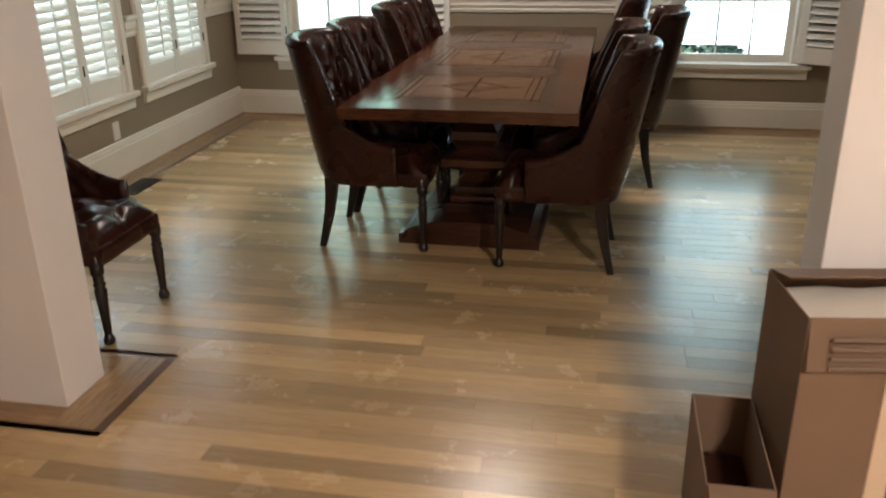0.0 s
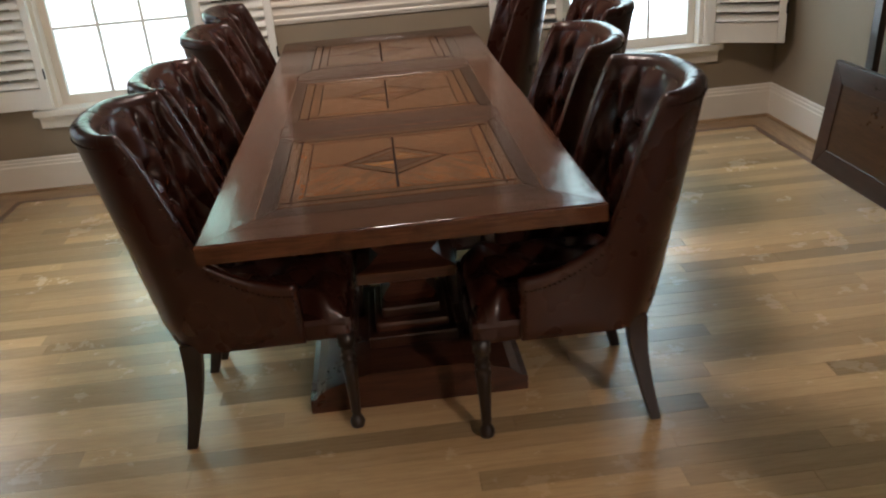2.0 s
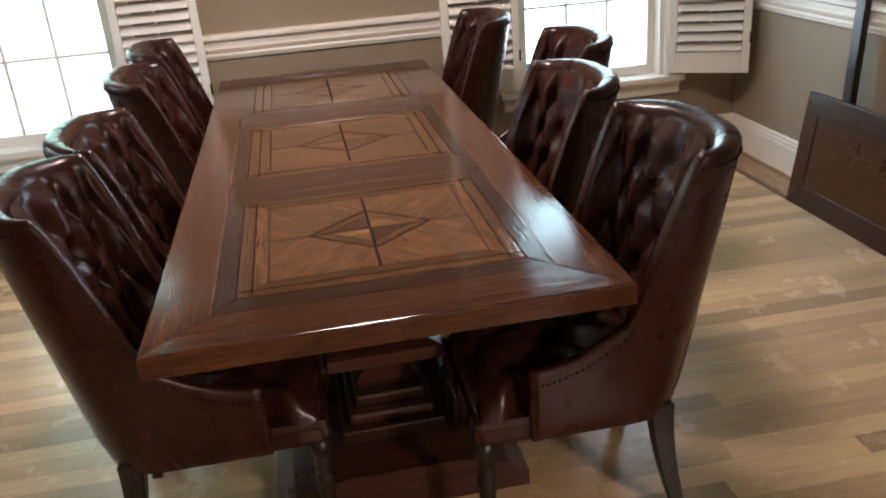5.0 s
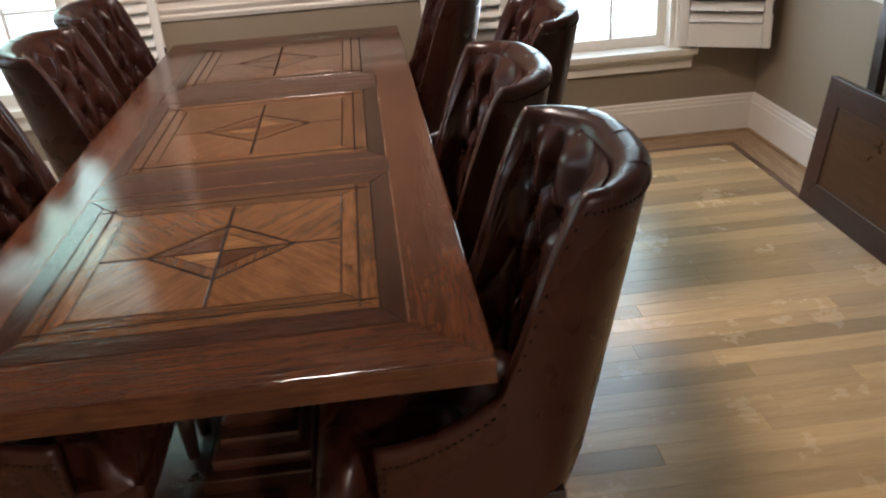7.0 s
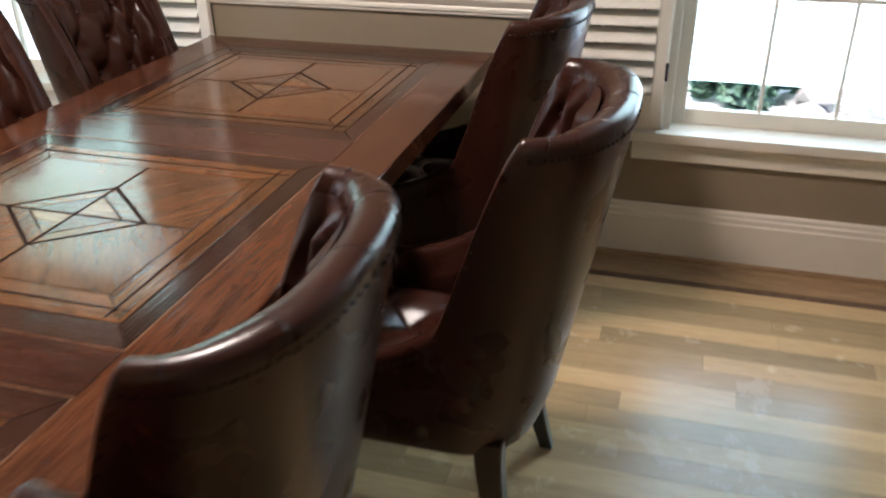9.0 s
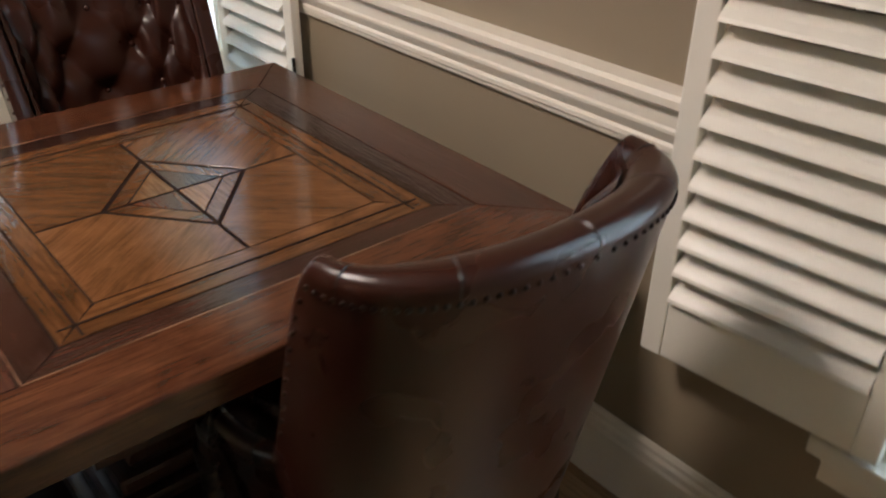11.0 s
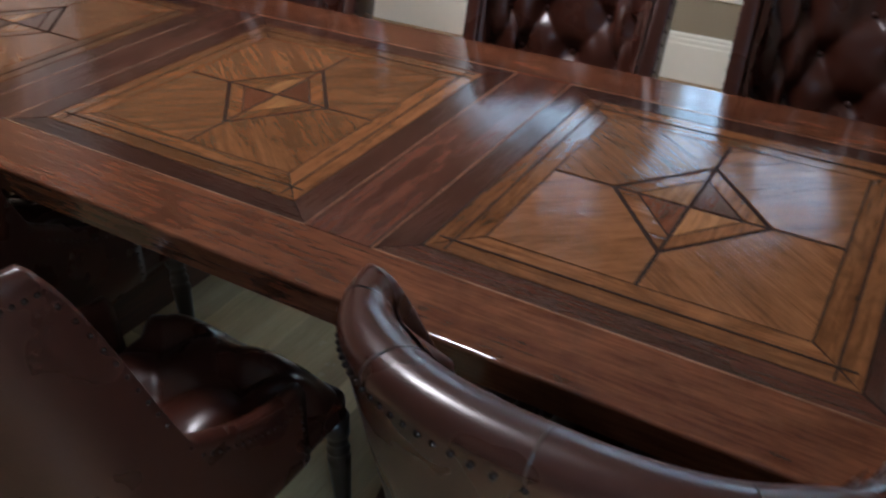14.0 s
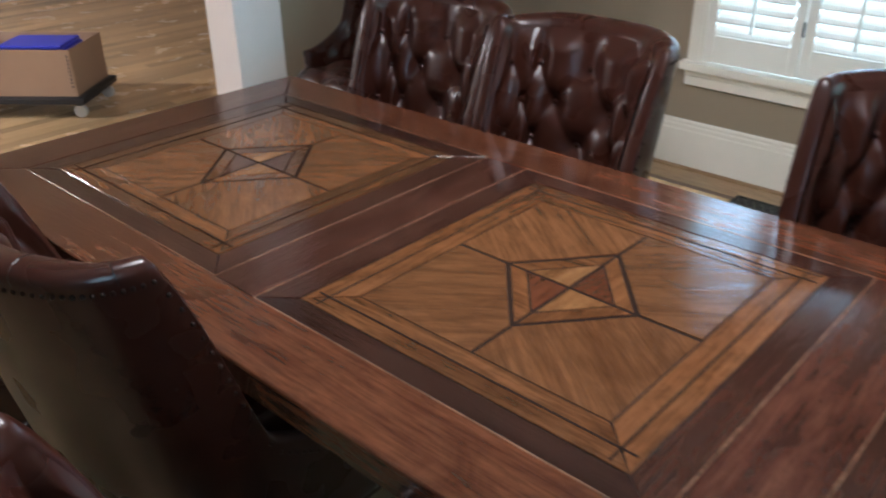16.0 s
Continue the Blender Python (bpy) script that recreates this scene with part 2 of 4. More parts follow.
def prism(poly, z0, z1, chamfer=0.0, outer=None):
    """An upright prism over a polygon, its top edge rounded: all round, or on one outer side and hardly on the rest."""
    bm = bmesh.new()
    c = Vector((sum(p[0] for p in poly) / len(poly), sum(p[1] for p in poly) / len(poly)))
    rings = [[bm.verts.new((x, y, z0)) for x, y in poly]]
    if chamfer:
        steps = 4 if chamfer >= 0.003 else 1
        n = len(poly)
        rings += [[] for _ in range(steps + 1)]
        for i, (x, y) in enumerate(poly):
            p, a, b = Vector((x, y)), Vector(poly[i - 1]), Vector(poly[(i + 1) % n])
            d1, d2 = (p - a).normalized(), (b - p).normalized()
            n1, n2 = Vector((-d1.y, d1.x)), Vector((-d2.y, d2.x))
            if n1.dot(c - p) < 0:
                n1, n2 = -n1, -n2
            w1 = 1.0 if outer is None or (i - 1) % n == outer else 0.12
            w2 = 1.0 if outer is None or i == outer else 0.12
            det = n1.x * n2.y - n1.y * n2.x
            k = Vector(((w1 * n2.y - w2 * n1.y) / det, (w2 * n1.x - w1 * n2.x) / det)) if abs(det) > 0.05 else n1
            for h in range(steps + 1):
                f = math.pi / 2 * h / steps
                q = p + k * chamfer * (1 - math.cos(f))
                rings[1 + h].append(bm.verts.new((q.x, q.y, z1 - chamfer * (1 - math.sin(f)))))
    else:
        rings.append([bm.verts.new((x, y, z1)) for x, y in poly])
    for a, b in zip(rings, rings[1:]):
        for i in range(len(poly)):
            j = (i + 1) % len(poly)
            bm.faces.new((a[i], a[j], b[j], b[i]))
    bm.faces.new(rings[0])
    bm.faces.new(rings[-1])
    return bm


def lathe(profile, seg=20, cx=0.0, cy=0.0, square=False):
    bm = bmesh.new()
    rings = []
    for r, z in profile:
        ring = []
        for i in range(seg):
            a = 2 * math.pi * i / seg
            x, y = r * math.cos(a), r * math.sin(a)
            if square:
                k = 1 / max(abs(math.cos(a)), abs(math.sin(a)))
                x, y = x * k, y * k
            ring.append(bm.verts.new((cx + x, cy + y, z)))
        rings.append(ring)
    for a, b in zip(rings, rings[1:]):
        for i in range(seg):
            j = (i + 1) % seg
            bm.faces.new((a[i], a[j], b[j], b[i]))
    bm.faces.new(rings[0][::-1])
    bm.faces.new(rings[-1])
    return bm


def sweep(profile, start, end, up=(0, 0, 1), out=(0, 1, 0)):
    """A moulding: a closed profile of (out, up) points swept along a straight line."""
    bm = bmesh.new()
    s, e, u, o = Vector(start), Vector(end), Vector(up), Vector(out)
    a = [bm.verts.new(s + o * p + u * q) for p, q in profile]
    b = [bm.verts.new(e + o * p + u * q) for p, q in profile]
    n = len(profile)
    for i in range(n):
        j = (i + 1) % n
        bm.faces.new((a[i], a[j], b[j], b[i]))
    bm.faces.new(a)
    bm.faces.new(b)
    return bm


# ---------------------------------------------------------------- the room's shell
CEIL = 2.7
WT = 0.16


def wall_with_openings(name, label, horizontal, a0, a1, f, back, openings, material):
    """A wall along x (horizontal) or y from a0 to a1, its room face at f, its other face at back, with openings (b0, b1, z0, z1)."""
    bm = bmesh.new()

    def block(u0, u1, z0, z1):
        if u1 - u0 < 1e-4 or z1 - z0 < 1e-4:
            return
        lo, hi = min(f, back), max(f, back)
        if horizontal:
            box(u0, u1, lo, hi, z0, z1, 0, bm)
        else:
            box(lo, hi, u0, u1, z0, z1, 0, bm)

    at = a0
    for b0, b1, z0, z1 in sorted(openings):
        block(at, b0, 0, CEIL)
        block(b0, b1, 0, z0)
        block(b0, b1, z1, CEIL)
        at = b1
    block(at, a1, 0, CEIL)
    return tagged(new(name, finish(name, bm, material)), label, "wall", kind="structure")


WIN_Z0, WIN_Z1 = 0.485, 2.08
BACK_WINS = ((-1.955, -1.03), (1.077, 1.955))
LEFT_WINS = ((-0.015, 0.835), (1.105, 1.955))
LEFT_Z0 = 0.505
wall_with_openings("wall_north", "khaki painted wall with two windows", True, XL - WT, XR + WT, YB, YB + WT, [(a, b, WIN_Z0, WIN_Z1) for a, b in BACK_WINS], M_WALL)
wall_with_openings("wall_west", "khaki painted wall with two shuttered windows", False, YF, YB, XL, XL - WT, [(a, b, LEFT_Z0, WIN_Z1) for a, b in LEFT_WINS], M_WALL)
wall_with_openings("wall_east", "plain khaki painted wall", False, YF, YB, XR, XR + WT, [], M_WALL)
wall_with_openings("wall_south", "khaki painted wall stub beside the cased opening", True, XL - WT, -1.37, YF, YF - 0.14, [], M_WALL)
wall_with_openings("wall_south_east", "khaki painted wall stub beside the cased opening", True, 1.465, XR + WT, YF, YF - 0.14, [], M_WALL)
bm = box(-1.37, 1.465, YF - 0.14, YF, 2.3, CEIL)
tagged(new("wall_south_header", finish("wall_south_header", bm, M_HALLWALL)), "painted wall above the cased opening", "wall", kind="structure")
# the hall behind
HX0, HX1, HY = -4.6, 3.6, -6.6
for nm, b in (("wall_hall_west", (HX0 - 0.15, HX0, HY, YF - 0.14)), ("wall_hall_east", (HX1, HX1 + 0.15, HY, YF - 0.14)), ("wall_hall_south", (HX0 - 0.15, HX1 + 0.15, HY - 0.15, HY)),
              ("wall_hall_north_west", (HX0, XL - WT, YF - 0.14, YF)), ("wall_hall_north_east", (XR + WT, HX1, YF - 0.14, YF))):
    bm = box(*b, 0, CEIL)
    tagged(new(nm, finish(nm, bm, M_HALLWALL)), "pale painted hall wall", "wall", kind="structure")
bm = box(HX0 - 0.15, HX1 + 0.15, HY - 0.15, YB + WT, CEIL, CEIL + 0.12)
tagged(new("ceiling", finish("ceiling", bm, M_CEIL)), "flat white painted ceiling", "ceiling", kind="structure")

# cased posts at both sides of the opening
for i, (x0, x1) in enumerate(((-1.375, -1.111), (1.205, 1.47))):
    bm = box(x0, x1, -1.89, -1.668, 0, 2.36, 0.004)
    tagged(new("trim_post", finish("trim_post", bm, M_POST)), "white painted square casing post at the opening", "post", kind="structure")

# baseboards and chair rails
BASE = [(0, 0), (0.022, 0), (0.022, 0.16), (0.017, 0.166), (0.017, 0.182), (0.011, 0.188), (0.011, 0.2), (0.004, 0.208), (0, 0.208)]
SHOE = [(0.022, 0), (0.036, 0), (0.034, 0.008), (0.028, 0.014), (0.022, 0.016)]
RAIL = [(0, 0), (0.008, 0), (0.014, 0.006), (0.014, 0.014), (0.02, 0.018), (0.02, 0.028), (0.016, 0.034), (0.022, 0.044), (0.028, 0.056),
        (0.028, 0.062), (0.024, 0.066), (0.024, 0.096), (0.034, 0.102), (0.044, 0.108), (0.044, 0.122), (0.038, 0.13), (0, 0.134)]


def mould(name, label, profile, s, e, out, z):
    bm = sweep(profile, (s[0], s[1], z), (e[0], e[1], z), out=out)
    return tagged(new(name, finish(name, bm, M_WHITE)), label, "trim", kind="structure")


for s, e, o in (((XL, YB), (XR, YB), (0, -1, 0)), ((XL, YF), (XL, YB), (1, 0, 0)), ((XR, YF), (XR, YB), (-1, 0, 0)), ((XL, YF), (-1.375, YF), (0, 1, 0)), ((1.47, YF), (XR, YF), (0, 1, 0))):
    mould("baseboard", "tall cream painted baseboard with moulded top", [(p, q + (0.024 if q > 0.1 and s[0] == e[0] == XL else 0)) for p, q in BASE], s, e, o, 0)
for s, e, o in (((XL, YF - 0.14), (-1.375, YF - 0.14), (0, -1, 0)), ((1.47, YF - 0.14), (XR, YF - 0.14), (0, -1, 0))):
    mould("baseboard", "tall cream painted baseboard in the hall", BASE, s, e, o, 0)
for s, e, o in (((XL, YB), (XR, YB), (0, -1, 0)), ((XL, YF), (XL, YB), (1, 0, 0)), ((XR, YF), (XR, YB), (-1, 0, 0))):
    bm = sweep(SHOE, (s[0], s[1], 0), (e[0], e[1], 0), out=o)
    tagged(new("trim_shoe", finish("trim_shoe", bm, M_OAK_X if s[1] == e[1] else M_OAK_Y)), "stained oak shoe moulding along the baseboard", "trim", kind="structure")
RAILZ = 0.842
for s, e, o in (((-0.935, YB), (0.982, YB), (0, -1, 0)), ((XL, YB), (-2.05, YB), (0, -1, 0)), ((2.05, YB), (XR, YB), (0, -1, 0)), ((XL, 2.025), (XL, YB), (1, 0, 0)),
                ((XL, YF), (XL, -0.085), (1, 0, 0)), ((XL, 0.905), (XL, 1.035), (1, 0, 0)), ((XR, YF), (XR, YB), (-1, 0, 0)), ((XL, YF), (-1.375, YF), (0, 1, 0)), ((1.47, YF), (XR, YF), (0, 1, 0))):
    mould("trim_chair_rail", "cream moulded chair rail on the wall", RAIL, s, e, o, RAILZ)

# ---------------------------------------------------------------- windows and shutters


def frame_matrix(wall, at):
    """Local x along the wall, local y into the room, local z up."""
    return pose(at, YB, 0, 0, 0, 180) if wall == "back" else pose(XL, at, 0, 0, 0, -90)


def make_window(name, wall, a, b, label, z_bottom, cw):
    w, c = b - a, (a + b) / 2
    t = thing(name, label, "window", "", frame_matrix(wall, c), "structure")
    h = w / 2
    D = -WT
    for x0, x1 in ((-h, -h + 0.03), (h - 0.03, h)):
        part("window_frame", box(x0, x1, D, 0.0, z_bottom, WIN_Z1, 0.003), M_WHITE, t)
    part("window_frame", box(-h + 0.03, h - 0.03, D, 0.0, WIN_Z1 - 0.03, WIN_Z1, 0.003), M_WHITE, t)
    # casing round the opening
    for x0, x1 in ((-h - cw, -h + 0.004), (h - 0.004, h + cw)):
        bm = box(x0, x1, 0.0, 0.02, z_bottom + 0.001, WIN_Z1 + 0.09, 0.004)
        box(x0 + 0.012, x1 - 0.012, 0.018, 0.026, z_bottom + 0.001, WIN_Z1 + 0.09, 0.003, bm)
        part("casing", bm, M_WHITE, t)
    part("casing", box(-h + 0.004, h - 0.004, 0.0, 0.024, WIN_Z1 - 0.004, WIN_Z1 + 0.09, 0.004), M_WHITE, t)
    part("window_sill", box(-h - cw - 0.02, h + cw + 0.02, D + 0.02, 0.055, z_bottom - 0.03, z_bottom + 0.005, 0.004), M_WHITE, t)
    ap = [(0, 0), (0.012, 0), (0.02, 0.006), (0.02, 0.045), (0.026, 0.05), (0.026, 0.062), (0.036, 0.07), (0.036, 0.078), (0, 0.078)]
    part("apron", sweep(ap, (-h - cw, 0, z_bottom - 0.108), (h + cw, 0, z_bottom - 0.108)), M_WHITE, t)
    # sashes with muntins
    zm = (z_bottom + WIN_Z1) / 2 + 0.05
    for y, z0, z1 in ((-0.09, z_bottom + 0.005, zm + 0.02), (-0.125, zm - 0.02, WIN_Z1 - 0.03)):
        s = part("sash", box(-h + 0.03, -h + 0.075, y - 0.017, y + 0.017, z0, z1, 0.004), M_WHITE, t)
        bm = box(h - 0.075, h - 0.03, y - 0.017, y + 0.017, z0, z1, 0.004)
        part("sash_stile", bm, M_WHITE, s)
        part("sash_rail", box(-h + 0.075, h - 0.075, y - 0.016, y + 0.016, z0, z0 + 0.055, 0.004), M_WHITE, s)
        part("sash_rail", box(-h + 0.075, h - 0.075, y - 0.016, y + 0.016, z1 - 0.04, z1, 0.004), M_WHITE, s)
        for k in (1, 2):
            x = -h + 0.075 + (w - 0.15) * k / 3
            part("muntin", box(x - 0.007, x + 0.007, y - 0.012, y + 0.012, z0 + 0.055, z1 - 0.04, 0.003), M_WHITE, s)
        zc = (z0 + 0.055 + z1 - 0.04) / 2
        part("muntin", box(-h + 0.075, h - 0.075, y - 0.011, y + 0.011, zc - 0.007, zc + 0.007, 0.003), M_WHITE, s)
        g = part("pane", box(-h + 0.07, h - 0.07, y - 0.002, y + 0.002, z0 + 0.05, z1 - 0.035), M_GLASS, s)
        g.visible_shadow = False
    return t


def shutter_leaf(w, z0, z1, label, m, tilt, group, rod_behind):
    """A louvred leaf, hinge side at local x = 0, local y out of its face."""
    t = thing("window_shutter", label, "shutter", group, m)
    st, th = 0.042, 0.028
    part("stile", box(0, st, -th / 2, th / 2, z0, z1, 0.004), M_SHUTTER, t)
    part("stile", box(w - st, w, -th / 2, th / 2, z0, z1, 0.004), M_SHUTTER, t)
    part("rail", box(st, w - st, -th / 2 + 0.002, th / 2 - 0.002, z0, z0 + 0.12, 0.004), M_SHUTTER, t, "plain bottom rail")
    part("rail", box(st, w - st, -th / 2 + 0.002, th / 2 - 0.002, z1 - 0.1, z1, 0.004), M_SHUTTER, t)
    zs, ze = z0 + 0.12, z1 - 0.1
    n = int(round((ze - zs) / 0.0555))
    step = (ze - zs) / n
    prof = [(0.032 * math.cos(a), 0.0055 * math.sin(a)) for a in [2 * math.pi * i / 10 for i in range(10)]]
    bm = bmesh.new()
    ct, sn = math.cos(radians(tilt)), math.sin(radians(tilt))
    ends = []
    for x in (st + 0.002, w - st - 0.002):
        ends.append([bm.verts.new((x, p * ct - q * sn, p * sn + q * ct)) for p, q in prof])
    for i in range(10):
        j = (i + 1) % 10
        bm.faces.new((ends[0][i], ends[0][j], ends[1][j], ends[1][i]))
    bm.faces.new(ends[0])
    bm.faces.new(ends[1])
    me = finish("louver", bm, M_SHUTTER, False)
    for k in range(n):
        o = part("louver", me, M_SHUTTER, t)
        o.location = (0, 0, zs + step * (k + 0.5))
    part("tilt_rod", box(w / 2 - 0.006, w / 2 + 0.006, *((-0.04, -0.028) if rod_behind else (0.028, 0.04)), zs + 0.03, ze - 0.03, 0.003), M_SHUTTER, t, "thin vertical tilt rod")
    for zz in (z0 + 0.2, z1 - 0.2):
        part("hinge", lathe([(0.005, zz - 0.03), (0.005, zz + 0.03)], 8, 0.0, th / 2 + 0.003), M_IRON, t, "dark metal hinge")
    return t


for i, (a, b) in enumerate(BACK_WINS):
    make_window("window_%d" % (i + 1), "back", a, b, "white framed sash window with divided panes", WIN_Z0, 0.09)
    lw = 0.437
    # leaves folded open against the wall at both sides
    lab = "cream louvred shutter folded open against the wall"
    if i == 0:
        shutter_leaf(lw, WIN_Z0 + 0.02, WIN_Z1 - 0.03, lab, pose(a + 0.02, YB - 0.05, 0, 0, 0, 180), -38, "open shutters", True)
        shutter_leaf(lw, WIN_Z0 + 0.02, WIN_Z1 - 0.03, lab, pose(b - 0.01, YB - 0.05, 0, 0, 0, 180) @ pose(-lw, 0, 0), -38, "open shutters", True)
    else:
        shutter_leaf(lw, WIN_Z0 + 0.02, WIN_Z1 - 0.03, lab, pose(a, YB - 0.045, 0, 0, 0, 185), -38, "open shutters", True)
        shutter_leaf(lw, WIN_Z0 + 0.02, WIN_Z1 - 0.03, "cream louvred shutter standing half open from the window", pose(b + 0.01, YB - 0.045, 0, 0, 0, 151) @ pose(-lw, 0, 0), -38, "open shutters", True)
for i, (a, b) in enumerate(LEFT_WINS):
    make_window("window_%d" % (i + 3), "left", a, b, "white framed window behind closed louvred shutters", LEFT_Z0, 0.066)
    lw = (b - a - 0.014) / 2
    for k in range(2):
        y1 = b - 0.005 - k * (lw + 0.004)
        shutter_leaf(lw, LEFT_Z0 + 0.012, WIN_Z1 - 0.035, "white louvred shutter closed over the window", pose(XL + 0.002, y1, 0, 0, 0, -90), -48, "closed shutters", False)

# ---------------------------------------------------------------- the dining table
TZ, TY0, TY1, TW = 0.76, -0.535, 2.368, 0.532


def make_table():
    t = thing("dining_table", "long varnished dining table with inlaid diamond panels and pedestal base", "table", m=pose(-0.012, 0, 0))
    part("substrate", box(-TW + 0.03, TW - 0.03, TY0 + 0.03, TY1 - 0.03, TZ - 0.046, TZ - 0.0014), M_FILL, t)
    g = 0.0017

    def piece(name, poly, m, dz=0.0, ch=0.0004):
        c = Vector((sum(p[0] for p in poly) / len(poly), sum(p[1] for p in poly) / len(poly)))
        small = []
        for x, y in poly:
            d = c - Vector((x, y))
            small.append((x + g * (1 if d.x > 0 else -1 if d.x < 0 else 0), y + g * (1 if d.y > 0 else -1 if d.y < 0 else 0)))
        return part(name, prism(small, TZ - 0.02, TZ + dz, ch), m, t)

    XI = 0.394  # inner edge of the long border boards
    YA, YC = TY0 + 0.15, TY1 - 0.125
    # outer border, mitred; full thickness
    for poly, m, out in (([(-TW, TY0), (-XI, YA), (-XI, YC), (-TW, TY1)], M_RED["y"], 3), ([(TW, TY0), (XI, YA), (XI, YC), (TW, TY1)], M_RED["y"], 3),
                    ([(-TW, TY0), (TW, TY0), (XI, YA), (-XI, YA)], M_RED["x"], 0), ([(-TW, TY1), (TW, TY1), (XI, YC), (-XI, YC)], M_RED["x"], 0)):
        cx, cy = sum(p[0] for p in poly) / 4, sum(p[1] for p in poly) / 4
        poly = [(x + (0.0008 if x < cx else -0.0008), y + (0.0008 if y < cy else -0.0008)) for x, y in poly]
        part("border_board", prism(poly, TZ - 0.052, TZ, 0.006, out), m, t)
    rnd = random.Random(5)
    for k in range(3):
        yc = (0.012, 0.92, 1.848)[k]
        hx, hy = XI, 0.395
        if k == 0:
            y_lo = YA
        else:
            y_lo = yc - hy
        y_hi = YC if k == 2 else yc + hy
        y_lo, y_hi = y_lo - yc, y_hi - yc
        # dark ring, mitred
        ax, ay = 0.342, 0.331
        P = lambda x, y: (x, y + yc)
        for poly, m in (([P(-hx, y_lo), P(-ax, -ay), P(-ax, ay), P(-hx, y_hi)], M_DARK["y"]), ([P(hx, y_lo), P(ax, -ay), P(ax, ay), P(hx, y_hi)], M_DARK["y"]),
                        ([P(-hx, y_lo), P(hx, y_lo), P(ax, -ay), P(-ax, -ay)], M_DARK["x"]), ([P(-hx, y_hi), P(hx, y_hi), P(ax, ay), P(-ax, ay)], M_DARK["x"])):
            piece("ring_board", poly, m, -0.0005 * rnd.random())
        # thin pale lines where the ring meets the border and the cross boards
        for s in (-1, 1):
            part("string_line", box(s * hx - 0.0016, s * hx + 0.0016, yc + y_lo, yc + y_hi, TZ - 0.004, TZ + 0.0006), M_STRING, t)
        for yy in ((y_hi,) if k == 0 else (y_lo, y_hi) if k == 1 else (y_lo,)):
            part("string_line", box(-hx, hx, yc + yy - 0.0014, yc + yy + 0.0014, TZ - 0.004, TZ + 0.0004), M_STRING, t)
        # amber double ring with a groove along its middle
        bx, by, cx, cy = 0.305, 0.295, 0.268, 0.256
        for (ox, oy), (ix, iy) in (((ax, ay), (bx, by)), ((bx, by), (cx, cy))):
            for poly, m in (([P(-ox, -oy), P(-ix, -iy), P(-ix, iy), P(-ox, oy)], M_AMBER["y"]), ([P(ox, -oy), P(ix, -iy), P(ix, iy), P(ox, oy)], M_AMBER["y"]),
                            ([P(-ox, -oy), P(ox, -oy), P(ix, -iy), P(-ix, -iy)], M_AMBER["x"]), ([P(-ox, oy), P(ox, oy), P(ix, iy), P(-ix, iy)], M_AMBER["x"])):
                piece("frame_strip", poly, m, -0.0005 * rnd.random())
        # saw-cut grooves that overrun each other at the corners
        for s in (-1, 1):
            part("groove", box(s * bx - 0.0022, s * bx + 0.0022, yc - by - 0.026, yc + by + 0.026, TZ - 0.004, TZ + 0.0005), M_FILL, t)
            part("groove", box(-bx - 0.03, bx + 0.03, yc + s * by - 0.0022, yc + s * by + 0.0022, TZ - 0.004, TZ + 0.0005), M_FILL, t)
        # four corner fields round the centre diamond
        dx, dy = 0.16, 0.135
        for sx in (-1, 1):
            for sy in (-1, 1):
                piece("field", [P(sx * 0.002, sy * cy), P(sx * cx, sy * cy), P(sx * cx, sy * 0.002), P(sx * (dx + 0.008), sy * 0.002), P(sx * 0.002, sy * (dy + 0.008))],
                      M_FIELD[0 if sx * sy > 0 else 1], -0.0006 * rnd.random())
        for sx in (-1, 1):
            for sy in (-1, 1):
                q = 0.7
                piece("diamond_band", [P(sx * dx * 0.97, sy * 0.002), P(sx * dx * q, sy * 0.002), P(sx * 0.002, sy * dy * q), P(sx * 0.002, sy * dy * 0.97)],
                      M_AMBER["x"] if sy > 0 else M_AMBER["y"], -0.0005)
                piece("diamond_core", [P(sx * dx * (q - 0.035), sy * 0.002), P(sx * 0.002, sy * 0.002), P(sx * 0.002, sy * dy * (q - 0.035))],
                      M_PALE if sx * sy > 0 else M_RED["x"], -0.0004)
        if k < 2:
            y0, y1 = yc + hy, (0.92, 1.848)[k] - hy
            piece("cross_board", [(-XI, y0), (XI, y0), (XI, y1), (-XI, y1)], M_MID, 0)
    # pedestals
    for py in (0.13, 1.72):
        p = part("pedestal", lathe([(0.075, 0.24), (0.092, 0.27), (0.06, 0.30), (0.066, 0.315), (0.115, 0.335), (0.165, 0.36), (0.165, 0.395), (0.12, 0.41), (0.088, 0.43), (0.105, 0.455),
                                    (0.118, 0.49), (0.115, 0.53), (0.095, 0.56), (0.075, 0.58), (0.075, 0.64), (0.1, 0.66), (0.1, 0.714)], 32, 0, py, True), M_BASE, t, "square baluster column")
        part("plinth_step", box(-0.1, 0.1, py - 0.12, py + 0.12, 0.2, 0.245, 0.012), M_BASE, p)
        part("plinth_step", box(-0.125, 0.125, py - 0.15, py + 0.15, 0.165, 0.203, 0.014), M_BASE, p)
        part("plinth_step", box(-0.15, 0.15, py - 0.18, py + 0.18, 0.12, 0.168, 0.008), M_BASE, p)
        pr = [(-0.355, 0), (0.355, 0), (0.355, 0.05), (0.335, 0.056), (0.30, 0.085), (0.19, 0.118), (0.15, 0.125), (-0.15, 0.125), (-0.19, 0.118), (-0.30, 0.085), (-0.335, 0.056), (-0.355, 0.05)]
        part("foot", sweep(pr, (0, py - 0.335, 0), (0, py + 0.3, 0), out=(1, 0, 0)), M_BASE, p, "sloping moulded foot")
